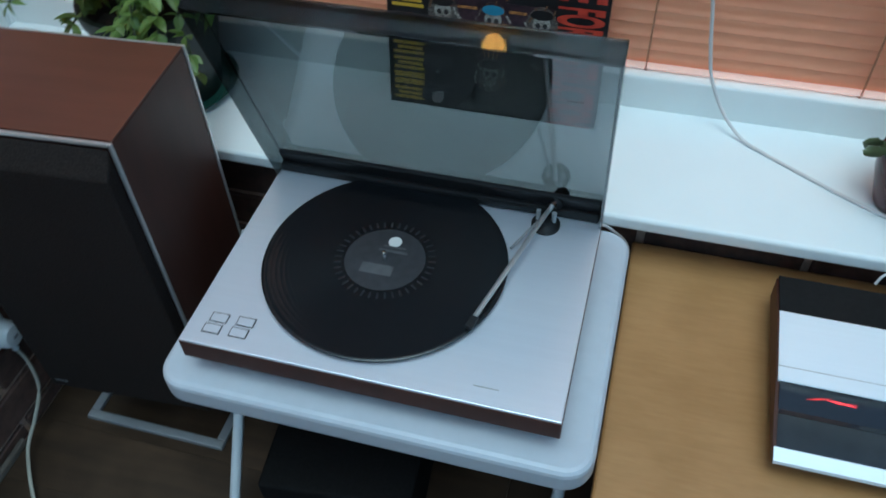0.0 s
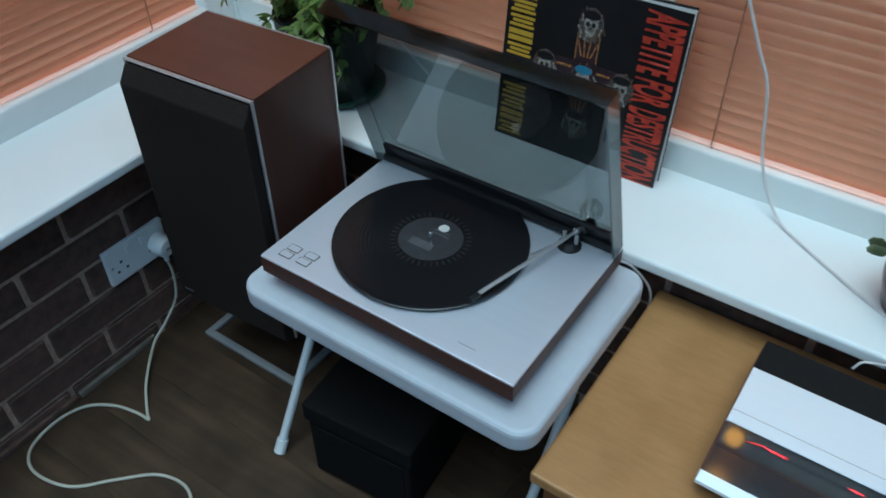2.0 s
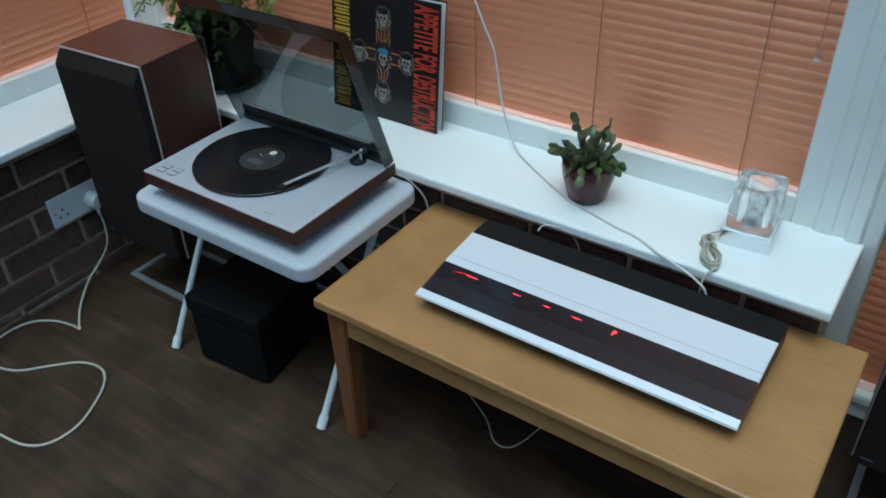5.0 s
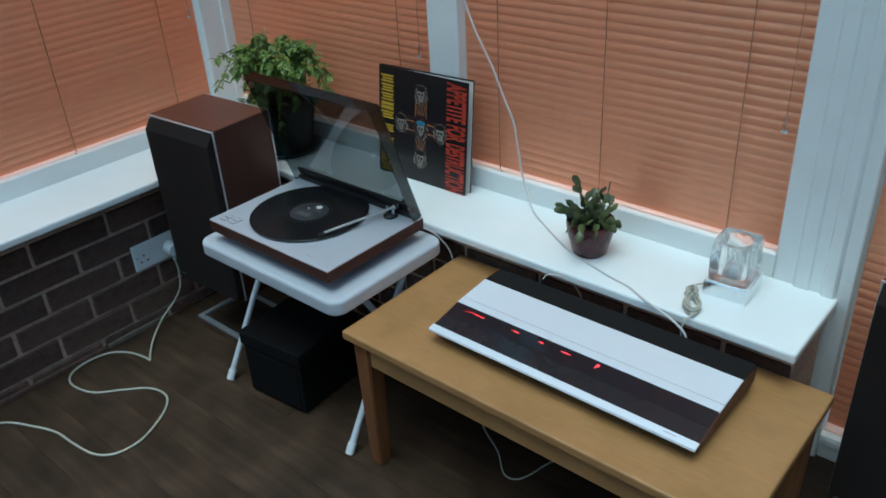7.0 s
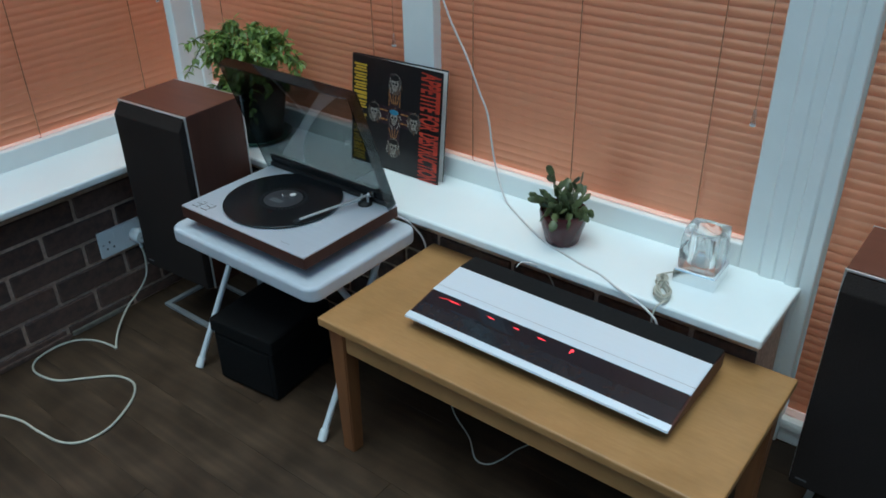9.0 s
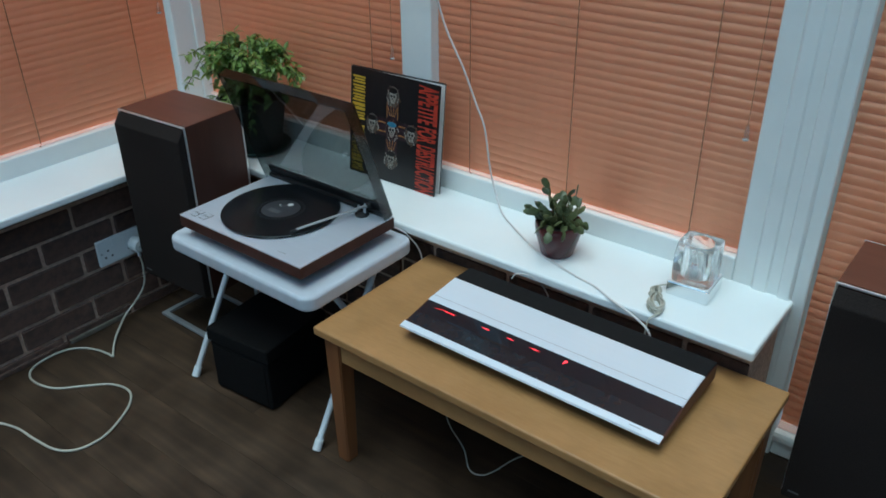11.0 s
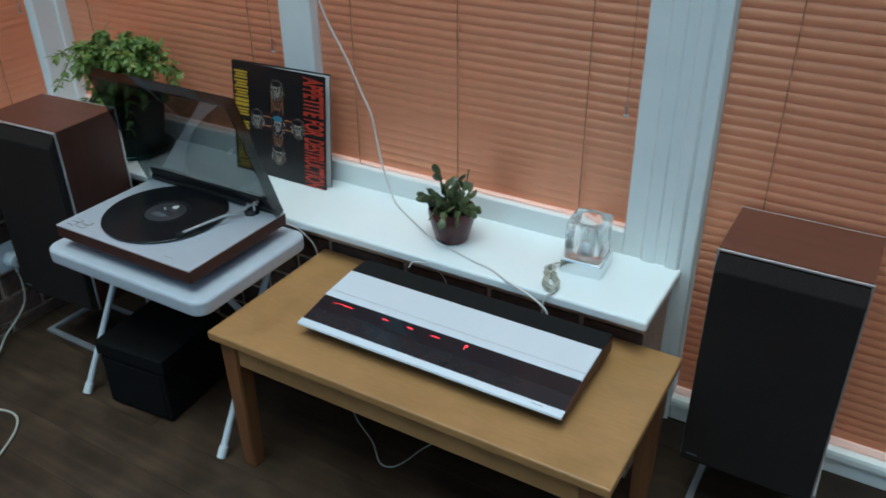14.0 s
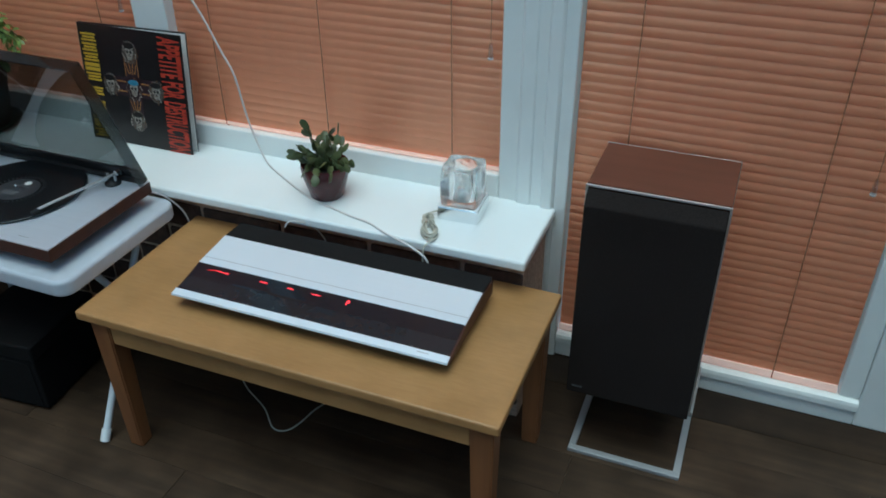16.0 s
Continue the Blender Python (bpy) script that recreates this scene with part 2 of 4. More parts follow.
def box(x0, x1, y0, y1, z0, z1, bevel=0.0, seg=2, bm=None):
    own = bm or bmesh.new()
    r = bmesh.ops.create_cube(own, size=1.0, matrix=Matrix.Translation(((x0 + x1) / 2, (y0 + y1) / 2, (z0 + z1) / 2)) @ Matrix.Diagonal((x1 - x0, y1 - y0, z1 - z0, 1)))
    if bevel:
        es = list({e for v in r["verts"] for e in v.link_edges})
        bmesh.ops.bevel(own, geom=es, offset=bevel, segments=seg, affect="EDGES", profile=0.5)
    return own


def prism(profile, x0, x1, bevel=0.0):
    """A profile of (y, z) drawn out along x."""
    bm = bmesh.new()
    a = [bm.verts.new((x0, y, z)) for y, z in profile]
    b = [bm.verts.new((x1, y, z)) for y, z in profile]
    n = len(profile)
    bm.faces.new(a[::-1])
    bm.faces.new(b)
    for i in range(n):
        bm.faces.new((a[i], a[(i + 1) % n], b[(i + 1) % n], b[i]))
    if bevel:
        bmesh.ops.bevel(bm, geom=bm.edges[:], offset=bevel, segments=2, affect="EDGES", profile=0.5)
    return bm


def lathe(profile, seg=40, close=True):
    """A profile of (radius, z) turned round the z axis."""
    bm = bmesh.new()
    rings = []
    for r, z in profile:
        rings.append([bm.verts.new((r * math.cos(2 * math.pi * i / seg), r * math.sin(2 * math.pi * i / seg), z)) for i in range(seg)] if r > 1e-6 else [bm.verts.new((0, 0, z))])
    for a, b in zip(rings, rings[1:]):
        for i in range(seg):
            j = (i + 1) % seg
            if len(a) == 1 and len(b) == 1:
                continue
            if len(a) == 1:
                bm.faces.new((a[0], b[i], b[j]))
            elif len(b) == 1:
                bm.faces.new((a[i], a[j], b[0]))
            else:
                bm.faces.new((a[i], a[j], b[j], b[i]))
    if close:
        for r in (rings[0], rings[-1]):
            if len(r) > 1:
                bm.faces.new(r)
    return bm


def smooth_path(pts, per=8):
    """Points along a smooth line through pts."""
    P = [Vector(p) for p in pts]
    if len(P) < 3:
        return P
    P = [P[0] * 2 - P[1]] + P + [P[-1] * 2 - P[-2]]
    out = []
    for i in range(1, len(P) - 2):
        p0, p1, p2, p3 = P[i - 1:i + 3]
        for k in range(per):
            t = k / per
            out.append(0.5 * ((2 * p1) + (p2 - p0) * t + (2 * p0 - 5 * p1 + 4 * p2 - p3) * t * t + (3 * p1 - p0 - 3 * p2 + p3) * t ** 3))
    out.append(P[-2])
    return out


def tube(pts, radius, seg=8, bm=None, flat=None):
    """A round (or flat: width and height) bar along pts."""
    own = bm or bmesh.new()
    P = [Vector(p) for p in pts]
    rings = []
    up = Vector((0, 0, 1))
    for i, p in enumerate(P):
        d = (P[min(i + 1, len(P) - 1)] - P[max(i - 1, 0)]).normalized()
        s = d.cross(up if abs(d.z) < 0.9 else Vector((1, 0, 0))).normalized()
        u = s.cross(d)
        if flat:
            ring = [own.verts.new(p + s * a * flat[0] / 2 + u * b * flat[1] / 2) for a, b in ((-1, -1), (1, -1), (1, 1), (-1, 1))]
        else:
            ring = [own.verts.new(p + s * math.cos(2 * math.pi * k / seg) * radius + u * math.sin(2 * math.pi * k / seg) * radius) for k in range(seg)]
        rings.append(ring)
    n = len(rings[0])
    for a, b in zip(rings, rings[1:]):
        for i in range(n):
            own.faces.new((a[i], a[(i + 1) % n], b[(i + 1) % n], b[i]))
    own.faces.new(rings[0][::-1])
    own.faces.new(rings[-1])
    return own


def rounded_slab(x0, x1, y0, y1, z0, z1, r, edge, corner=8):
    """A plate with round corners seen from above and softened edges."""
    def outline(inset, z):
        pts = []
        for cx, cy, a0 in ((x1 - r, y1 - r, 0), (x0 + r, y1 - r, 90), (x0 + r, y0 + r, 180), (x1 - r, y0 + r, 270)):
            for k in range(corner + 1):
                a = radians(a0 + 90 * k / corner)
                pts.append((cx + (r - inset) * math.cos(a), cy + (r - inset) * math.sin(a), z))
        return pts
    bm = bmesh.new()
    levels = []
    for k in range(4):
        a = radians(90 * k / 3)
        levels.append((edge * (1 - math.sin(a)), z0 + edge * (1 - math.cos(a))))
    for k in range(4):
        a = radians(90 * k / 3)
        levels.append((edge * (1 - math.cos(a)), z1 - edge * (1 - math.sin(a))))
    rings = [[bm.verts.new(p) for p in outline(i, z)] for i, z in levels]
    n = len(rings[0])
    for a, b in zip(rings, rings[1:]):
        for i in range(n):
            bm.faces.new((a[i], a[(i + 1) % n], b[(i + 1) % n], b[i]))
    bm.faces.new(rings[0][::-1])
    bm.faces.new(rings[-1])
    return bm


# ---- the room: floor, brick walls, sills, window frames ----
SILL_Z = 0.495
WALL_Y, WALL_X = -0.095, -0.885          # brick faces
SILL_Y, SILL_X = -0.150, -0.812          # sill fronts
FRAME_Y, FRAME_X = 0.095, -1.055         # faces of the window frames
BLIND_Y, BLIND_X = 0.122, -1.082         # planes of the blinds

ground = structure(part("ground", box(-40, 40, -40, 40, -0.30, -0.16), LAWN), "rough green lawn outside the room")
floor = structure(part("floor", box(-1.3, 2.7, -3.3, 0.30, -0.15, -0.006), MORTAR), "dark brown wood laminate plank floor")

wall_left = structure(part("wall_west", box(-1.14, WALL_X - 0.006, -3.2, 0.12, -0.006, 0.4705), MORTAR), "low dark brown brick wall with pinkish mortar")
wall_back = structure(part("wall_north", box(WALL_X - 0.006, 0.945, WALL_Y + 0.006, 0.16, -0.006, 0.4705), MORTAR), "low dark brown brick wall under the window sill")
structure(part("wall_east", box(2.55, 2.70, -3.2, 0.30, -0.006, 2.44), PLASTER), "plain pale plaster wall")
# unseen south wall, with an opening added to bring in light from behind
for x0, x1, z0, z1 in ((-1.3, 2.70, -0.006, 0.35), (-1.3, 2.70, 2.05, 2.6), (-1.3, -0.95, 0.35, 2.05), (0.75, 2.70, 0.35, 2.05)):
    structure(part("wall_south", box(x0, x1, -3.35, -3.2, z0, z1), PLASTER), "plain pale plaster wall")

sill_l = structure(part("window_sill_west", box(-1.06, SILL_X, -3.2, SILL_Y + 0.0, 0.471, SILL_Z, 0.006, 3), SILL), "white gloss window sill")
sill_b = structure(part("window_sill_north", box(-1.06, 0.962, SILL_Y + 0.001, 0.10, 0.471, SILL_Z, 0.006, 3), SILL), "white gloss window sill board")


def window_bar(name, x0, x1, y0, y1, z0, z1, bevel=0.004):
    return structure(part(name, box(x0, x1, y0, y1, z0, z1, bevel), UPVC), "white upvc window frame")


TOP = 2.05
# north side: low rail, posts, head
window_bar("window_rail_north", -1.06, 0.82, FRAME_Y, 0.165, SILL_Z - 0.02, 0.553)
window_bar("window_head_north", -1.06, 1.80, FRAME_Y, 0.165, TOP, TOP + 0.10)
window_bar("window_post_corner", -1.15, -1.062, 0.010, 0.165, 0.468, TOP + 0.1)
window_bar("window_post_corner_cover", -1.085, -1.055, 0.085, 0.150, 0.468, TOP)
window_bar("window_post_north", -0.150, -0.046, FRAME_Y - 0.004, 0.160, 0.54, TOP)
# stepped post beside the tall window
def upright(name, outline, z0, z1):
    """A moulded post: an outline of (x, y) drawn up from z0 to z1."""
    bm = bmesh.new()
    a = [bm.verts.new((x, y, z0)) for x, y in outline]
    b = [bm.verts.new((x, y, z1)) for x, y in outline]
    n = len(outline)
    bm.faces.new(a[::-1]), bm.faces.new(b)
    for i in range(n):
        bm.faces.new((a[i], a[(i + 1) % n], b[(i + 1) % n], b[i]))
    return structure(part(name, bm, UPVC), "white moulded upvc window post")


upright("window_post_moulded", [(0.820, 0.165), (0.820, 0.101), (0.823, 0.098), (0.864, 0.098), (0.869, 0.089), (0.872, 0.087), (0.898, 0.087), (0.902, 0.091), (0.9235, 0.092), (0.9235, 0.165)], 0.471, TOP)
upright("window_post_moulded", [(0.924, 0.165), (0.924, 0.090), (0.928, 0.084), (0.950, 0.083), (0.954, 0.086), (0.957, 0.091), (0.982, 0.092), (0.985, 0.095), (0.985, 0.165)], 0.0648, TOP)
# the frame stands on a sloping timber edging
structure(part("floor_edging", prism([(0.066, -0.005), (0.066, 0.002), (0.097, 0.0640), (0.165, 0.0640), (0.165, -0.005)], 0.950, 1.860), PLANK), "dark brown timber edging under the tall window")
# tall window
window_bar("door_rail_low", 0.986, 1.690, 0.100, 0.165, 0.0648, 0.1095, 0.003)
structure(part("door_rail_step", prism([(0.092, 0.1105), (0.092, 0.1250), (0.0945, 0.1330), (0.103, 0.1365), (0.165, 0.1365), (0.165, 0.1105)], 0.986, 1.690, 0.001), UPVC), "white upvc window frame")
window_bar("door_post", 1.645, 1.690, 0.106, 0.160, 0.1370, TOP)
window_bar("door_post_outer", 1.6905, 1.86, 0.099, 0.165, 0.0648, TOP)
structure(part("wall_north_return", box(1.861, 2.55, 0.10, 0.24, -0.006, 2.35), PLASTER), "plain pale plaster wall")
# west side
window_bar("window_rail_west", -1.125, FRAME_X, -3.2, 0.009, SILL_Z - 0.02, 0.553)
window_bar("window_head_west", -1.125, FRAME_X, -3.2, 0.009, TOP, TOP + 0.10)
window_bar("window_post_west", -1.125, FRAME_X, -1.62, -1.52, 0.554, TOP)
# roof: glazing bars and panes
for i in range(6):
    y = -3.2 + i * 0.66
    structure(part("roof_bar", box(-1.15, 2.7, y - 0.03, y + 0.03, 2.36, 2.44, 0.004), UPVC), "white glazing bar of the glass roof")
window_bar("roof_plate_north", -1.15, 2.7, 0.09, 0.20, 2.152, 2.36)
window_bar("roof_plate_west", -1.15, -1.03, -3.2, 0.089, 2.152, 2.36)
roof = structure(part("roof_glass", box(-1.15, 2.7, -3.2, 0.2, 2.441, 2.447), PANE), "clear glass roof panes")
roof.visible_shadow = False
# the last pane fills the unseen opening added for light
for nm, b in (("window_1", box(-1.06, -0.15, 0.150, 0.156, 0.553, TOP)), ("window_2", box(-0.046, 0.82, 0.150, 0.156, 0.553, TOP)),
              ("window_3", box(0.986, 1.645, 0.150, 0.156, 0.128, TOP)), ("window_4", box(-1.110, -1.104, -1.52, 0.009, 0.553, TOP)),
              ("window_5", box(-1.110, -1.104, -3.2, -1.62, 0.553, TOP)), ("window_6", box(-0.95, 0.75, -3.28, -3.274, 0.35, TOP))):
    p = structure(part(nm, b, PANE), "clear glass window pane")
    p.visible_shadow = False


# ---- blinds ----
PITCH = 0.0215


def slat_mesh(length):
    """One gently bowed slat, 25 mm deep, lying along x."""
    bm = bmesh.new()
    rows = []
    for k in range(5):
        a = (k / 4 - 0.5) * 0.0250
        c = -0.0022 * (1 - (2 * k / 4 - 1) ** 2)
        rows.append([bm.verts.new((x, c, a)) for x in (-length / 2, length / 2)])
    back = [[bm.verts.new((v.co.x, v.co.y + 0.0005, v.co.z)) for v in r] for r in rows]
    for k in range(4):
        bm.faces.new((rows[k][0], rows[k][1], rows[k + 1][1], rows[k + 1][0]))
        bm.faces.new((back[k][1], back[k][0], back[k + 1][0], back[k + 1][1]))
    for e in (0, 1):
        for k in range(4):
            bm.faces.new((rows[k][e], rows[k + 1][e], back[k + 1][e], back[k][e]))
    for k in (0, 4):
        bm.faces.new((rows[k][0], rows[k][1], back[k][1], back[k][0]))
    bmesh.ops.recalc_face_normals(bm, faces=bm.faces)
    me = bpy.data.meshes.new("slat")
    bm.to_mesh(me)
    bm.free()
    for p in me.polygons:
        p.use_smooth = True
    me.set_sharp_from_angle(angle=radians(40))
    me.materials.append(SLAT)
    return me


def blind(centre, length, turn, z0, z1, cords, knob=None, knob_z=0.82, rail=0.006):
    b = thing("venetian_blind", (centre[0], centre[1], z0), "orange venetian blind with closed narrow slats", "blind", "window blinds", turn)
    me = slat_mesh(length)
    rnd = random.Random(int(length * 1000))
    n = int((z1 - z0 - 0.05) / PITCH)
    for i in range(n):
        s = new("slat", me)
        s.parent = b
        s.matrix_basis = pose(0, rnd.uniform(-0.0004, 0.0004), 0.013 + rail + i * PITCH, -6 + rnd.uniform(-1.0, 1.0), rnd.uniform(-0.06, 0.06), 0)
    part("bottom_rail", prism([(-0.013, 0.0015), (-0.013, 0.0035), (-0.006, rail), (0.008, rail), (0.008, 0.0015)], -length / 2, length / 2, 0.0008), RAIL, b, "paler orange rail")
    part("head_rail", box(-length / 2, length / 2, -0.016, 0.016, z1 - z0 - 0.03, z1 - z0, 0.002), RAIL, b)
    for c in cords:
        part("ladder_cord", tube([(c, -0.0135, 0.004), (c, -0.0135, z1 - z0 - 0.02)], 0.0012, 6), CORD, b, "thin brown cord")
        part("cord_end", lathe([(0.0, -0.006), (0.003, -0.005), (0.003, 0.0), (0.0, 0.001)], 8), CORD, b).location = (c, -0.006, 0.0)
    if knob is not None:
        part("pull_cord", tube([(knob, -0.022, knob_z - z0 + 0.041), (knob, -0.020, z1 - z0 - 0.02)], 0.0007, 5), CORD, b, "thin pull cord")
        k = part("pull_knob", lathe([(0.0, 0.034), (0.003, 0.033), (0.0045, 0.022), (0.0065, 0.003), (0.0055, 0.0), (0.0, 0.0)], 12), PALE_ACRYLIC, b, "clear acrylic cord pull", True)
        part("pull_end", lathe([(0.0, -0.004), (0.0062, -0.003), (0.0066, 0.0), (0.0, 0.0)], 12), WHITE_PLASTIC, k, "white end", True)
        k.location = (knob, -0.022, knob_z - z0 + 0.008)
    return b


blind((-0.605, BLIND_Y), 0.905, 0, 0.556, TOP, (-0.33, 0.33), 0.414, 0.825)
blind((0.387, BLIND_Y), 0.862, 0, 0.556, TOP, (-0.318, -0.014, 0.314), 0.407, 0.822)
blind((1.315, BLIND_Y), 0.652, 0, 0.1375, TOP, (-0.21, 0.185), 0.273, 0.645, 0.016)
blind((BLIND_X, -0.756), 1.505, 90, 0.556, TOP, (0.62, 0.25, -0.25, -0.62), 0.72, 0.856)
blind((BLIND_X, -2.41), 1.55, 90, 0.556, TOP, (0.62, 0.0, -0.62))


# ---- coffee table ----
def coffee_table():
    t = thing("coffee_table", (0.565, -0.316, 0), "honey oak coffee table with square tapered legs", "table")
    part("tabletop", box(-0.470, 0.470, -0.213, 0.214, 0.383, 0.405, 0.004), OAK, t)
    for x in (-0.432, 0.432):
        for y in (-0.172, 0.172):
            bm = bmesh.new()
            r0, r1 = 0.018, 0.024
            lo = [bm.verts.new((x + a * r0, y + b * r0, 0)) for a, b in ((-1, -1), (1, -1), (1, 1), (-1, 1))]
            hi = [bm.verts.new((x + a * r1, y + b * r1, 0.3825)) for a, b in ((-1, -1), (1, -1), (1, 1), (-1, 1))]
            bm.faces.new(lo[::-1]), bm.faces.new(hi)
            for i in range(4):
                bm.faces.new((lo[i], lo[(i + 1) % 4], hi[(i + 1) % 4], hi[i]))
            bmesh.ops.bevel(bm, geom=bm.edges[:], offset=0.003, segments=2, affect="EDGES")
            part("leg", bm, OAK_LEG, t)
    for y in (-0.182, 0.182):
        part("apron", box(-0.4075, 0.4075, y - 0.009, y + 0.009, 0.318, 0.3825, 0.002), OAK, t)
    for x in (-0.440, 0.440):
        part("apron", box(x - 0.009, x + 0.009, -0.1475, 0.1475, 0.318, 0.3825, 0.002), OAK, t)
    return t


coffee_table()


# ---- receiver on the coffee table ----
def receiver():
    r = thing("receiver", (0.594, -0.44, 0.405), "flat silver and black hi-fi receiver with red indicator lights", "receiver")
    w = 0.3105

    def low(z):
        return z if z < 0.037 else 0.037 + (z - 0.037) * 0.78

    def sloped(profile, x0, x1, bevel=0.0):
        return prism([(y, low(z)) for y, z in profile], x0, x1, bevel)
    part("base", box(-w + 0.03, w - 0.03, 0.035, 0.240, 0.0, 0.0215, 0.002), BLACK, r)
    part("body", sloped([(0.010, 0.025), (0.258, 0.022), (0.262, 0.060), (0.197, 0.0655), (0.100, 0.055), (0.030, 0.039), (0.0, 0.034)], -w, w, 0.0012), ROSEWOOD_SHADED, r, "dark rosewood case")
    part("front_strip", sloped([(-0.0012, 0.0325), (0.0, 0.0368), (0.0165, 0.0410), (0.0165, 0.0370), (0.0, 0.0335)], -w + 0.001, w - 0.001), ALU, r, "bright aluminium strip")
    part("control_panel", sloped([(0.0170, 0.0385), (0.058, 0.0475), (0.058, 0.0440), (0.0170, 0.0350)], -w + 0.004, w - 0.004), TOUCH, r, "glossy black touch panel")
    part("display_window", sloped([(0.0585, 0.0476), (0.064, 0.0486), (0.0985, 0.0582), (0.0985, 0.0540), (0.0585, 0.0435)], -w + 0.004, w - 0.004), BLACK_GLASS, r, "smoked black display window")
    part("top_panel", sloped([(0.099, 0.0575), (0.100, 0.0590), (0.200, 0.0692), (0.200, 0.0650), (0.099, 0.0545)], -w + 0.002, w - 0.002), ALU, r, "brushed aluminium top panel")
    part("panel_joint", sloped([(0.1190, 0.0601), (0.1190, 0.0614), (0.1198, 0.06148), (0.1198, 0.0602)], -w + 0.002, w - 0.002), STEEL, r)
    part("rear_cover", sloped([(0.2005, 0.0692), (0.262, 0.0665), (0.262, 0.0610), (0.2005, 0.0650)], -w + 0.002, w - 0.002), COVER_PLASTIC, r, "matt black rear cover")
    # the dimmer tilted streaks draw the flare around the leftmost light
    for x, ln, tilt, m in ((-0.262, 0.030, 14, LED_FLARE), (-0.238, 0.034, -4, LED), (-0.232, 0.026, 9, LED_FLARE), (-0.137, 0.021, 0, LED), (-0.073, 0.018, 0, LED), (-0.012, 0.024, 0, LED)):
        bm = bmesh.new()
        ends = [bm.verts.new((a * ln / 2, b, c)) for c in (0.0, 0.0007) for a, b in ((-1, 0.0), (0.0, -0.0011), (1, 0.0), (0.0, 0.0011))]
        bm.faces.new(ends[3::-1]), bm.faces.new(ends[4:])
        for k in range(4):
            bm.faces.new((ends[k], ends[(k + 1) % 4], ends[4 + (k + 1) % 4], ends[4 + k]))
        part("indicator", bm, m, r, "red streak of an indicator and its flare").matrix_basis = pose(x, 0.085, low(0.0543) + 0.0002, 12.2, 0, tilt)
    part("indicator", sloped([(0.079, 0.0530), (0.089, 0.0556), (0.089, 0.0566), (0.079, 0.0538)], 0.058, 0.0600), LED, r, "glowing red numeral")
    part("indicator", sloped([(0.085, 0.0546), (0.090, 0.0559), (0.090, 0.0569), (0.085, 0.0556)], 0.059, 0.0645), LED, r, "glowing red numeral")
    for i in range(9):
        x = -0.27 + i * 0.064
        part("touch_mark", sloped([(0.036, 0.0421), (0.037, 0.0424), (0.037, 0.0427), (0.036, 0.0424)], x, x + 0.016), GREY_PRINT, r)
    part("printed_mark", sloped([(0.009, 0.0391), (0.0105, 0.0395), (0.0105, 0.0398), (0.009, 0.0394)], 0.244, 0.268), STEEL, r, "small grey printed bar")
    return r


receiver()


# ---- folding tray table ----
def tray_table():
    t = thing("tray_table", (-0.172, -0.345, 0), "white plastic folding tray table with tubular legs", "table")
    part("tabletop", rounded_slab(-0.264, 0.264, -0.190, 0.190, 0.434, 0.474, 0.036, 0.009), TRAY, t)
    for x in (-0.272, 0.226):
        part("leg", tube([(x, -0.170, 0.018), (x + 0.004, 0.085, 0.452)], 0.0085, 12), LEG_WHITE, t, "", True)
        part("foot", tube([(x, -0.1785, 0.0029), (x, -0.164, 0.028)], 0.0115, 12), WHITE_PLASTIC, t, "white rubber foot", True)
        xi = x + (0.022 if x < 0 else -0.022)
        part("leg", tube([(xi, 0.175, 0.018), (xi, -0.085, 0.452)], 0.0085, 12), LEG_WHITE, t, "", True)
        part("foot", tube([(xi, 0.1835, 0.0029), (xi, 0.169, 0.028)], 0.0115, 12), WHITE_PLASTIC, t, "white rubber foot", True)
    part("cross_bar", tube([(-0.268, 0.060, 0.412), (0.228, 0.060, 0.412)], 0.007, 10), LEG_WHITE, t, "", True)
    part("cross_bar", tube([(-0.246, -0.060, 0.412), (0.204, -0.060, 0.412)], 0.007, 10), LEG_WHITE, t, "", True)
    part("cross_bar", tube([(-0.246, 0.135, 0.09), (0.204, 0.135, 0.09)], 0.007, 10), LEG_WHITE, t, "", True)
    return t


tray_table()


